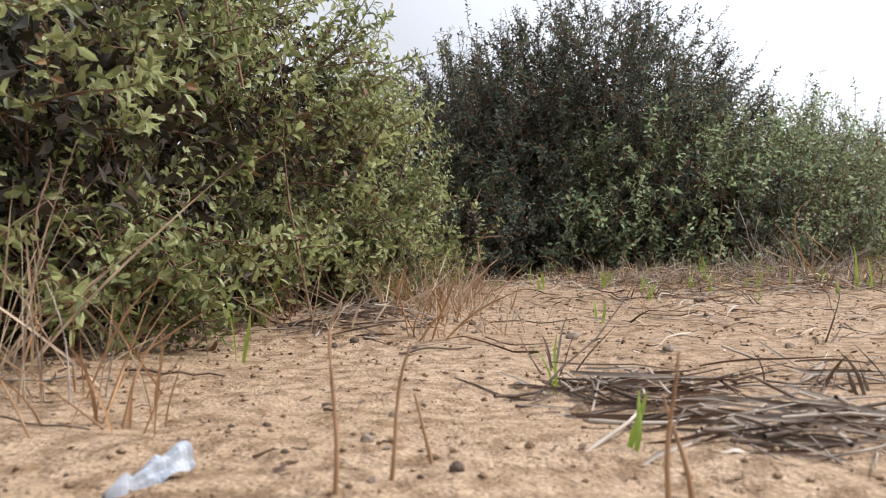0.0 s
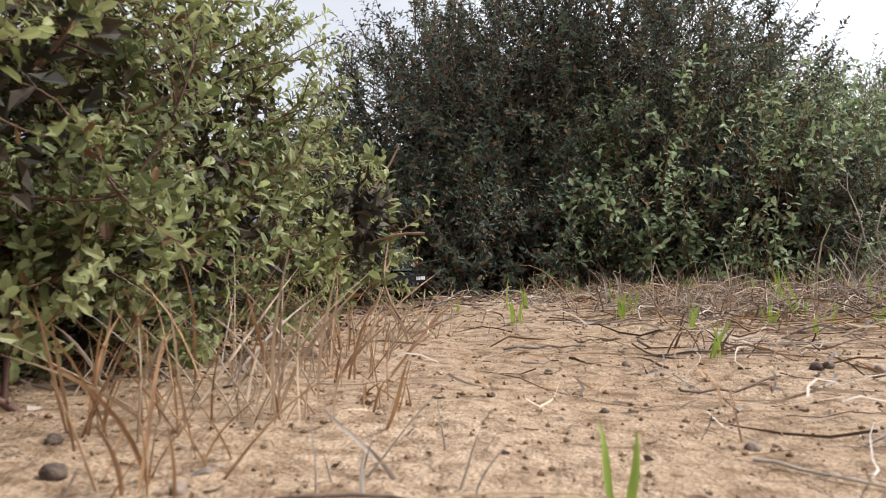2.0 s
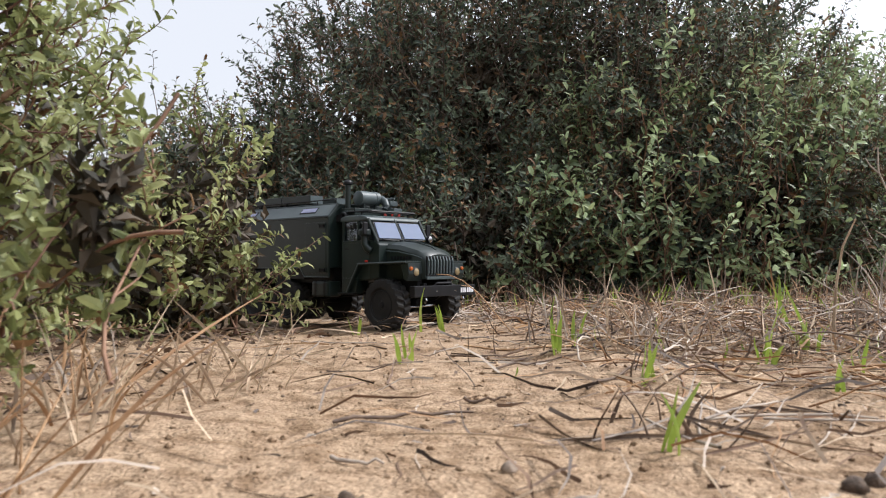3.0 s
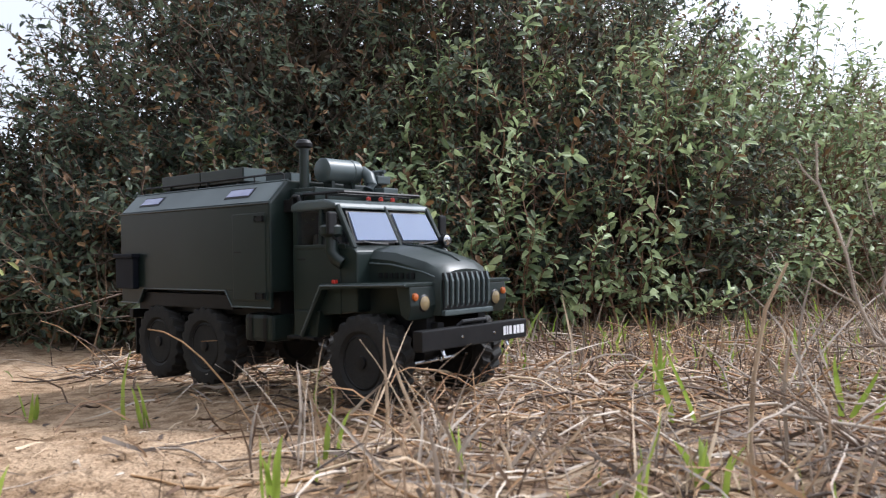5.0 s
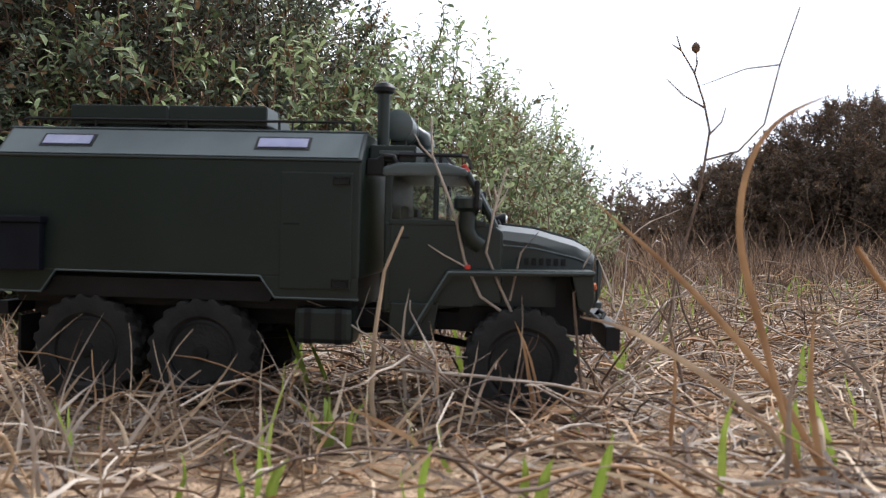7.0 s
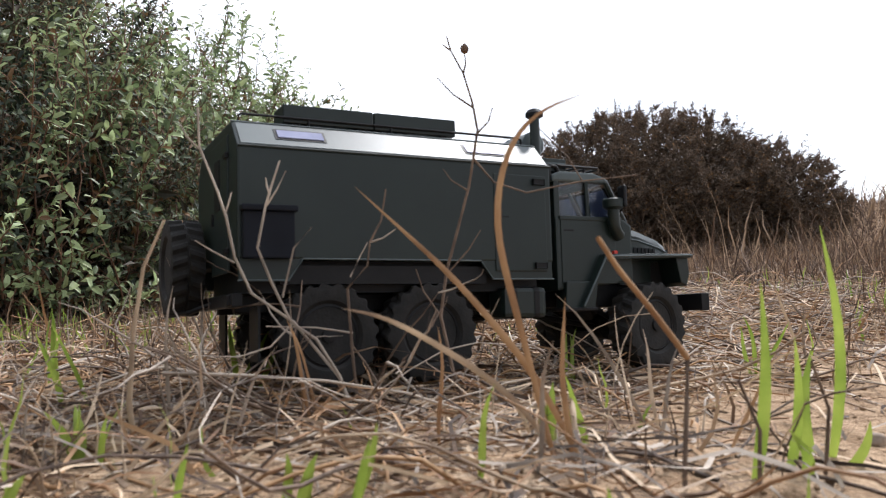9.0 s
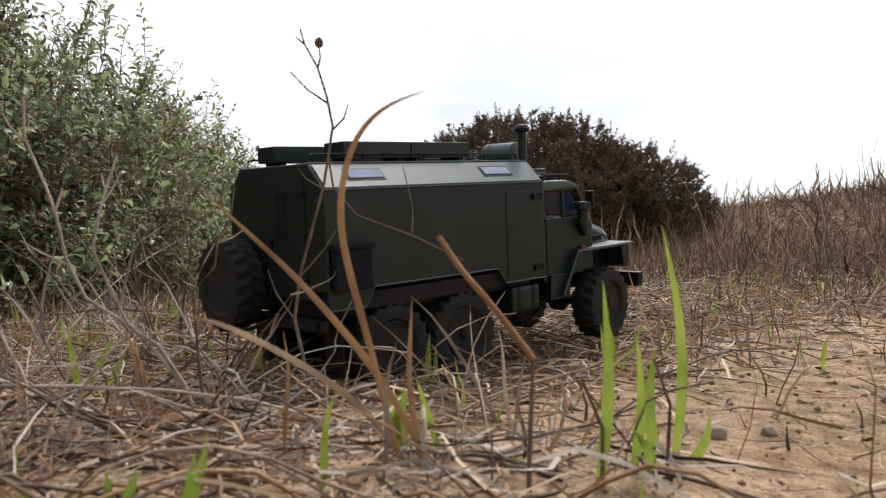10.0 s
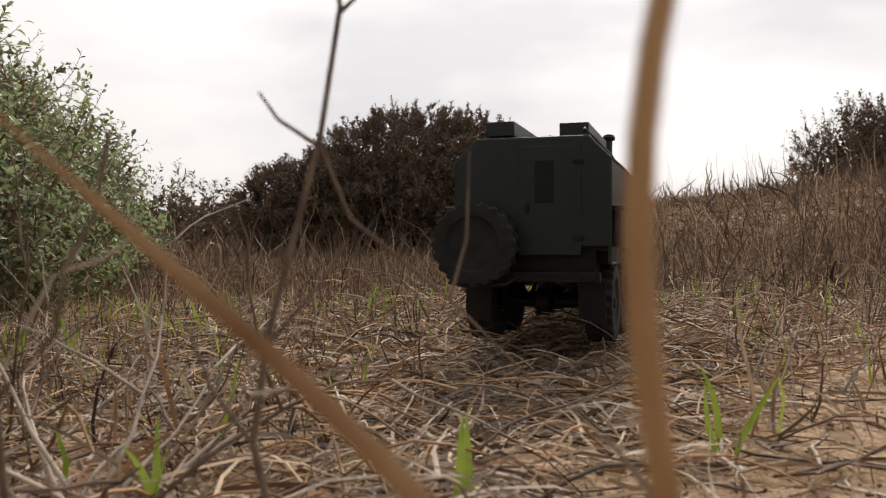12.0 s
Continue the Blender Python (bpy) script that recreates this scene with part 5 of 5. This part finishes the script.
bare_shrub(0.60, 1.55, 4, 0.06, 35, "small dark leafless twig tuft on the sand", 0.0013, 0.9, 1)


# twigs lying about
def lying_twig(x, y, length, az, r, seed):
    rng = np.random.RandomState(seed)
    ob = plant("fallen_twig", x, y, "thin dark dry twig lying on the sand", "twig", "fallen twigs", 0.0)
    a = radians(az)
    s = np.linspace(-0.5, 0.5, 8)
    w = 0.06 * length * np.sin(4 * s + rng.uniform(0, 6))
    px, py = length * s * math.cos(a) - w * math.sin(a), length * s * math.sin(a) + w * math.cos(a)
    pz = height(px + x, py + y) - height(x, y) + r * 0.8 + np.abs(rng.normal(0, 0.002, 8))
    stem("stick", np.column_stack([px, py, pz]), r, BARK if rng.uniform() < 0.7 else STRAW_GREY, ob, 0.6)


for i in range(36):
    rng_t = np.random.RandomState(900 + i)
    lying_twig(rng_t.uniform(-0.35, 0.65), rng_t.uniform(0.35, 2.2), rng_t.uniform(0.03, 0.13), rng_t.uniform(-50, 50), rng_t.uniform(0.0006, 0.0016), 950 + i)
stick = plant("dead_branch", 0.12, 0.64, "thin dark dead branch slanting up from the litter", "branch")
stem("stick", [(-0.06, -0.05, 0.0), (-0.03, -0.02, 0.025), (0.0, 0.0, 0.045), (0.03, 0.03, 0.075)], 0.0011, BARK, stick, 0.4)


# reed pile
def reed_pile(x, y, sx, sy, n, seed, label):
    rng = np.random.RandomState(seed)
    ob = plant("straw_pile", x, y, label, "straw pile", sink=0.0)
    for k in range(n):
        cx, cy = rng.normal(0, sx), rng.normal(0, sy)
        a = rng.normal(0.1, 0.95)
        L = rng.uniform(0.03, 0.13)
        s = np.linspace(-0.5, 0.5, 6)
        top = 0.022 * math.exp(-(cx / sx) ** 2 - (cy / sy) ** 2)
        w = 0.05 * L * np.sin(5 * s + rng.uniform(0, 6))
        px, py = cx + L * s * math.cos(a), cy + L * s * math.sin(a) + w
        pz = height(px + x, py + y) - height(x, y) + 0.002 + top * rng.uniform(0, 1) + rng.uniform(-1, 1) * 0.02 * s
        P = np.column_stack([px, py, pz])
        if rng.uniform() < 0.6:
            strip("straw", P, rng.uniform(0.0012, 0.0034), (STRAW_GREY, BARK, DEAD_LEAF)[rng.randint(3)], ob, 0.35)
        else:
            stem("stalk", P, rng.uniform(0.0007, 0.0016), STRAW_GREY if rng.uniform() < 0.6 else BARK, ob, 0.7)


reed_pile(0.14, 0.60, 0.045, 0.028, 85, 41, "grey-brown heap of weathered reed straw on the sand")
reed_pile(0.22, 0.47, 0.05, 0.028, 90, 42, "grey-brown heap of weathered reed straw on the sand")
reed_pile(0.32, 0.70, 0.06, 0.03, 30, 43, "thin scatter of weathered straw on the sand")
reed_pile(-0.09, 1.03, 0.055, 0.045, 70, 45, "dark heap of dead leaves and broken twigs under the bush")
reed_pile(0.50, 1.70, 0.05, 0.03, 16, 44, "thin scatter of weathered straw on the sand")


# pebbles and clods
def pebble(x, y, r, seed, mat, name="pebble", label="small round brown pebble half sunk in sand"):
    rng = np.random.RandomState(seed)
    bm = bmesh.new()
    bmesh.ops.create_icosphere(bm, subdivisions=3, radius=r)
    o = rng.uniform(0, 50, 3)
    for v in bm.verts:
        n = noise.noise(Vector(o) + v.co * (0.9 / r)) * 0.36 + noise.noise(Vector(o) + v.co * (2.6 / r)) * 0.22
        v.co = Vector((v.co.x * 1.08, v.co.y * 1.0, v.co.z * 0.85)) * (1 + n)
    me = bpy.data.meshes.new(name)
    bm.to_mesh(me)
    bm.free()
    me.materials.append(mat)
    me.polygons.foreach_set("use_smooth", np.ones(len(me.polygons), dtype=bool))
    ob = new(name, me)
    ob.location = (x, y, ground_at(x, y) + r * 0.3)
    tagged(ob, label, "pebble" if name == "pebble" else "clod", "pebbles on the sand" if name == "pebble" else "clods on the sand")


STONE = material("brown_pebble", (0.16, 0.12, 0.09), (0.36, 0.28, 0.21), 0.8, 90, 0.3)
CLOD = material("dark_crumbly_clod", (0.045, 0.033, 0.026), (0.17, 0.12, 0.085), 0.95, 160, 0.8)
for i, (x, y, r) in enumerate(((0.156, 0.98, 0.008), (0.55, 1.58, 0.0065), (0.324, 1.63, 0.0055), (0.378, 0.89, 0.0058), (0.060, 0.65, 0.005), (0.23, 0.83, 0.0065), (-0.043, 0.46, 0.004), (-0.032, 0.535, 0.0042), (0.20, 0.93, 0.004), (0.13, 0.70, 0.004),
                             (0.25, 0.70, 0.0045), (0.33, 1.30, 0.005), (0.62, 1.20, 0.005), (0.02, 1.20, 0.005), (1.02, 1.72, 0.007), (1.06, 1.70, 0.006), (1.25, 1.66, 0.007), (1.3, 1.62, 0.005), (0.95, 1.56, 0.006))):
    pebble(x, y, r * 0.85, 60 + i, STONE)
for i, (x, y, r) in enumerate(((0.007, 0.40, 0.006), (-0.11, 0.51, 0.004), (-0.085, 0.44, 0.003), (-0.13, 0.50, 0.003), (0.495, 1.59, 0.010), (0.51, 1.60, 0.008), (-0.10, 0.92, 0.008), (-0.085, 0.94, 0.010), (-0.12, 0.90, 0.007), (-0.20, 1.02, 0.009), (-0.02, 1.12, 0.010),
                             (0.04, 1.10, 0.008), (-0.08, 1.28, 0.008), (-0.05, 1.22, 0.010), (0.24, 1.58, 0.006), (0.18, 1.45, 0.005), (0.5, 1.40, 0.008), (0.26, 1.40, 0.005), (0.44, 1.22, 0.006), (0.42, 1.30, 0.008), (0.52, 1.36, 0.007))):
    pebble(x, y, r * 0.62, 160 + i, CLOD, "clod", "dark crumbly clod of earth on the sand")

# crumpled scrap of paper
PAPER = material("crumpled_white_paper", (0.36, 0.41, 0.48), (0.55, 0.58, 0.63), 0.7, 60, 0.1, through_light=0.15)
bm = bmesh.new()
bmesh.ops.create_grid(bm, x_segments=12, y_segments=20, size=1.0)
for v in bm.verts:
    u, w = v.co.x, v.co.y
    c = noise.noise(Vector((u * 1.3, w * 2.1, 3.0))) + 0.5 * noise.noise(Vector((u * 3.1, w * 3.7, 7.0)))
    v.co = Vector((u * (0.006 + 0.004 * w) + 0.003 * c, w * 0.022, 0.009 - 0.008 * u * u + 0.006 * c + 0.007 * w))
bmesh.ops.solidify(bm, geom=bm.faces[:], thickness=0.0004)
scrap = part("paper_scrap", bm, PAPER, None)
scrap.matrix_basis = pose(-0.138, 0.378, ground_at(-0.138, 0.378) - 0.001, 0, 0, -32)
tagged(scrap, "crumpled bluish-white scrap of paper on the sand", "paper scrap")


# ---- uncountable litter and grass ----
def density_sample(n, x0, x1, y0, y1, dens, rng):
    x, y = rng.uniform(x0, x1, n), rng.uniform(y0, y1, n)
    ok = rng.uniform(size=n) < dens(x, y)
    return x[ok], y[ok]


def straw_dens(x, y):
    """Straw lies thick to the east of the open sand, thin on the trodden patch beside the path."""
    d = smoothstep(0.30, 0.75, x + 0.25 * (y - 1.9)) * smoothstep(1.58, 1.86, y - 0.16 * smoothstep(0.80, 1.05, x) + 0.35 * np.maximum(0, x - 1.5) + 0.03 * ripple(x, y, 21, 20.0))
    d *= 0.55 + 0.45 * ripple(x, y, 22, 9.0) + 0.25
    d = np.maximum(d, 0.10 * smoothstep(0.0, 0.4, x) * smoothstep(0.4, 1.3, y))
    d = np.maximum(d, 0.9 * smoothstep(2.55, 2.75, y) * (x > 0.1))
    d = np.maximum(d, smoothstep(2.2, 2.6, x + 0.1 * ripple(x, y, 25, 6.0)))
    # thins out towards the field, where standing grass takes over
    return d * smoothstep(3.25, 2.5, x + 0.25 * ripple(x, y, 26, 3.0)) * smoothstep(0.5, 1.5, y + 0.2 * ripple(x, y, 27, 3.0)) * smoothstep(3.45, 3.0, y + 0.15 * ripple(x, y, 28, 3.0))


def litter(name, n, box4, dens, seed, mats, lens, wid, lift, tilt, label, category):
    rng = np.random.RandomState(seed)
    x, y = density_sample(n, *box4, dens, rng)
    m = len(x)
    a = rng.uniform(0, 6.28, m)
    L = rng.uniform(*lens, m)
    way = np.column_stack([np.cos(a), np.sin(a), rng.normal(0, tilt, m)])
    start = np.column_stack([x, y, height(x, y) + rng.uniform(0.0005, lift, m)])
    row = bent(start, unit(way), L, 5, rng.uniform(-0.05, 0.15, m), 0.07, rng)
    g = height(row[..., 0], row[..., 1])
    row[..., 2] = np.maximum(row[..., 2], g + 0.0008)
    v, f = ribbons_mesh(row, rng.uniform(*wid, m), np.array([0, 0, 1.0]) + rng.normal(0, 0.7, (m, 1, 3)))
    idx = np.repeat(rng.randint(0, len(mats), m), 4)
    tagged(mesh_object(name, v.tolist(), f.tolist(), mats, idx=idx), label, category, kind="stuff")


litter("straw_litter", 84000, (-0.1, 3.2, 0.5, 3.4), straw_dens, 71, [STRAW, STRAW_GREY, STRAW, STRAW_GREY, STALK, DEAD_LEAF], (0.02, 0.12), (0.0008, 0.0030), 0.014, 0.16, "tangled dry straw and stalks covering the sand", "straw")
def tangle(n, box4, dens, seed):
    """Thicker stalks that arch and cross over the straw."""
    rng = np.random.RandomState(seed)
    x, y = density_sample(n, *box4, dens, rng)
    m = len(x)
    a = rng.uniform(0, 6.28, m)
    L = rng.uniform(0.05, 0.17, m)
    way = unit(np.column_stack([np.cos(a), np.sin(a), np.abs(rng.normal(0.18, 0.22, m))]))
    row = bent(np.column_stack([x, y, height(x, y)]), way, L, 7, rng.uniform(0.05, 0.5, m), 0.07, rng)
    row[..., 2] = np.maximum(row[..., 2], height(row[..., 0], row[..., 1]) + 0.001)
    v, f = tubes_mesh(row, rng.uniform(0.0005, 0.0015, m), 4, 0.6)
    mats = [STRAW, STALK, STRAW_GREY, STALK, BARK]
    idx = np.repeat(rng.randint(0, len(mats), m), 24)
    tagged(mesh_object("straw_tangle", v.tolist(), f.tolist(), mats, smooth=True, idx=idx), "crossing dry stalks arched over the straw", "straw", kind="stuff")


tangle(9000, (0.1, 2.9, 1.5, 3.2), lambda x, y: straw_dens(x, y) * (straw_dens(x, y) > 0.2), 81)
litter("sand_debris", 5200, (-0.7, 1.9, 0.25, 2.6), lambda x, y: 0.5 + 0.5 * ripple(x, y, 23, 12.0), 72, [DEAD_LEAF, BARK, STRAW_GREY, DEAD_LEAF], (0.003, 0.016), (0.001, 0.004), 0.002, 0.1, "tiny dark leaf bits and straw scattered over sand", "litter")
litter("leaf_litter", 5200, (-0.9, 0.25, 0.5, 2.4), lambda x, y: smoothstep(0.10, -0.10, x - np.interp(y, [0.4, 0.8, 1.27, 1.9, 2.3], [-0.45, -0.33, -0.20, 0.02, 0.10])), 73, [DEAD_LEAF, BARK, DEAD_LEAF, STRAW], (0.008, 0.04), (0.002, 0.006), 0.012, 0.25, "dark dead leaves and twigs under the bush", "litter")


litter("field_litter", 42000, (2.3, 9.5, -1.5, 7.5), lambda x, y: np.clip(5.0 / (np.hypot(x - 0.6, y - 1.7) + 1), 0.3, 1) * smoothstep(2.3, 2.9, x), 82, [FIELD_STRAW, BARK, DEAD_LEAF, FIELD_STRAW], (0.06, 0.22), (0.003, 0.010), 0.03, 0.2, "matted brown dry grass lying over the field", "straw")


def standing(name, n, box4, dens, seed, mats, hts, wid, lean, label, k=5):
    rng = np.random.RandomState(seed)
    x, y = density_sample(n, *box4, dens, rng)
    m = len(x)
    a = rng.uniform(0, 6.28, m)
    t = np.abs(rng.normal(0, lean, m))
    way = unit(np.column_stack([np.cos(a) * t, np.sin(a) * t, np.ones(m)]))
    start = np.column_stack([x, y, height(x, y) - 0.004])
    row = bent(start, way, hts[0] + (hts[1] - hts[0]) * rng.uniform(0, 1, m) ** 1.6, k, rng.uniform(0.0, 0.25, m), 0.05, rng)
    v, f = ribbons_mesh(row, rng.uniform(*wid, m))
    idx = np.repeat(rng.randint(0, len(mats), m), k - 1)
    tagged(mesh_object(name, v.tolist(), f.tolist(), mats, idx=idx), label, "dry grass", kind="stuff")


def near_stand(x, y):
    track = np.interp(x, [0.1, 0.45, 0.75, 1.0, 1.3, 1.8], [2.55, 2.35, 2.12, 1.98, 2.02, 2.18])
    clear = smoothstep(0.10, 0.20, np.abs(y - track)) + (x > 1.95)
    return np.clip(straw_dens(x, y) * np.clip(clear, 0, 1) * smoothstep(0.22, 0.40, np.hypot(x - 0.5, y - 1.6)) * smoothstep(0.1, 0.25, np.hypot(x - 0.72, y - 1.8)), 0, 1)


FIELD = [FIELD_STRAW, FIELD_STRAW, FIELD_STRAW, BARK, BARK, DEAD_LEAF]
standing("short_dry_grass", 15000, (0.3, 3.0, 1.6, 3.4), near_stand, 74, FIELD, (0.02, 0.10), (0.0008, 0.0026), 0.5, "short dry grass standing in the straw")


def field_dens(x, y):
    d = np.hypot(x - 0.6, y - 1.7)
    bushy = np.interp(x, [-1, 0.7, 1.3, 1.8, 2.4, 3.1, 4], [3.05, 3.05, 3.2, 3.6, 4.2, 4.9, 7.0])
    ok = (y < bushy + 0.15) | (x > 3.3)
    return ok * smoothstep(0.9, 2.2, d) * np.maximum(smoothstep(1.7, 2.6, x), 0.25 * smoothstep(2.5, 2.8, y) * (x > 0.0)) * (0.65 + 0.5 * ripple(x, y, 24, 3.0)) * np.clip(6.0 / (d + 1), 0.25, 1)


standing("dry_grass_field", 130000, (0.0, 9.0, -1.0, 7.5), field_dens, 75, FIELD, (0.05, 0.22), (0.0015, 0.0040), 0.75, "brown dry grass field beyond the track", 4)
standing("tall_dry_clump", 9000, (3.0, 5.4, 0.6, 2.7), lambda x, y: np.exp(-(((x - 4.1) / 0.55) ** 2 + ((y - 1.65) / 0.45) ** 2)), 83, FIELD, (0.15, 0.62), (0.002, 0.005), 0.45, "tall tangled brown dry grass clump at the field edge", 6)
standing("tall_field_stalks", 2600, (1.8, 9.0, -1.0, 7.5), field_dens, 76, FIELD, (0.15, 0.48), (0.0014, 0.0028), 0.4, "tall dry stalks standing over the field", 6)
standing("distant_dry_grass", 42000, (3.5, 26.0, -8.0, 22.0), lambda x, y: smoothstep(4, 8, np.hypot(x, y)) * np.clip(9 / (np.hypot(x, y) + 1), 0.2, 1), 77, FIELD, (0.15, 0.45), (0.006, 0.016), 0.7, "distant brown dry grass on the rise", 4)
standing("green_field_blades", 1300, (0.2, 2.4, 1.8, 3.2), near_stand, 78, [BLADE], (0.02, 0.08), (0.002, 0.004), 0.3, "scattered green grass blades among straw")


# crumbs of sand and earth
def crumbs(n, seed):
    rng = np.random.RandomState(seed)
    x, y = rng.uniform(-0.5, 1.7, n), rng.uniform(0.25, 2.3, n)
    r = 0.0006 + 0.0026 * rng.uniform(0, 1, n) ** 4
    base = np.array([[1, 0, 0], [-1, 0, 0], [0, 1, 0], [0, -1, 0], [0, 0, 1], [0, 0, -1]], float)
    v = base[None] * r[:, None, None] * rng.uniform(0.6, 1.3, (n, 6, 1))
    v += np.column_stack([x, y, height(x, y) + r * 0.3])[:, None]
    f = np.array([[0, 2, 4], [2, 1, 4], [1, 3, 4], [3, 0, 4], [2, 0, 5], [1, 2, 5], [3, 1, 5], [0, 3, 5]])[None] + (np.arange(n) * 6)[:, None, None]
    idx = np.repeat(((rng.uniform(size=n) < 0.12) & (r < 0.0022)).astype(int), 8)
    tagged(mesh_object("sand_crumbs", v.reshape(-1, 3).tolist(), f.reshape(-1, 3).tolist(), [SAND, CLOD], idx=idx, smooth=True), "small crumbs of sand and earth on the ground", "crumbs", kind="stuff")


crumbs(15000, 79)


TRUCK_ROWS = [
    (0.0, -0.62, 3.02, -0.012, -31, 0, 0), (1.0, -0.33, 2.84, -0.014, -32, 0, 0), (2.0, -0.01, 2.62, -0.018, -34, 0, 0), (2.5, 0.134, 2.525, -0.019, -37, -0.5, -0.5),
    (3.5, 0.300, 2.430, 0.000, -41, -2.0, -0.4), (4.5, 0.450, 2.342, 0.017, -44.9, -2.2, -0.3), (5.0, 0.509, 2.287, 0.018, -47.1, -1.5, 0.6), (5.5, 0.577, 2.221, 0.023, -47.2, -1.9, 0.6),
    (6.0, 0.667, 2.157, 0.020, -45.0, -0.7, 0.6), (6.5, 0.755, 2.108, 0.017, -39.4, 0.5, 1.5), (7.4, 0.892, 2.055, 0.013, -31.5, 1.8, 0.8), (8.3, 1.025, 2.025, 0.011, -24.5, 2.4, -0.4), (8.5, 1.057, 2.018, 0.011, -22.9, 2.3, -1.7), (9.0, 1.162, 2.011, 0.016, -17.7, 0.8, -5.0),
    (9.5, 1.272, 2.022, 0.024, -12.4, -2.5, 1.0), (10.0, 1.362, 2.026, 0.035, -9.7, -4.8, 2.0), (10.5, 1.450, 2.017, 0.032, -7.7, -3.6, 3.0), (11.0, 1.572, 2.056, 0.050, -4.0, -4.4, 2.2), (11.5, 1.681, 2.102, 0.052, 2.3, -2.9, 2.9),
    (11.8, 1.755, 2.152, 0.051, 7.7, -1.3, 1.4), (12.0, 1.798, 2.186, 0.050, 11.6, -0.1, 0.4),
]


def motions():
    walk(truck, [(t, pose(x, y, z, roll, pitch, yaw)) for t, x, y, z, yaw, pitch, roll in TRUCK_ROWS])
    # the weed's long branch bends away before the truck and stays down
    axis = Vector((0.65, 0.76, 0.0))
    walk(branch, [(t, Matrix.Translation(FORK) @ Matrix.Rotation(radians(a), 4, axis)) for t, a in ((0.0, -28), (6.5, -28), (7.5, -14), (8.5, 0), (9.0, 42), (9.5, 50), (10.5, 92), (12.0, 92))])
    # wheels roll by the way that the truck has gone, front wheels steer into the turn
    ts = np.arange(0, 12.01, 0.1)
    tab = np.array(TRUCK_ROWS)
    px, py, yaw = (np.interp(ts, tab[:, 0], tab[:, k]) for k in (1, 2, 4))
    gone = np.concatenate([[0], np.cumsum(np.hypot(np.diff(px), np.diff(py)))])
    turn = np.gradient(yaw, ts)
    steer = np.clip(np.convolve(np.pad(turn, 5, "edge"), np.ones(11) / 11, "valid") * 0.9, -22, 22)
    for w in truck_wheels:
        x, y, z = w.location
        walk(w, [(float(t), pose(x, y, z, 0, 0, s if x == 0 else 0) @ pose(0, 0, 0, 0, math.degrees(g / WHEEL_R), 0)) for t, g, s in zip(ts, gone, steer)])


motions()
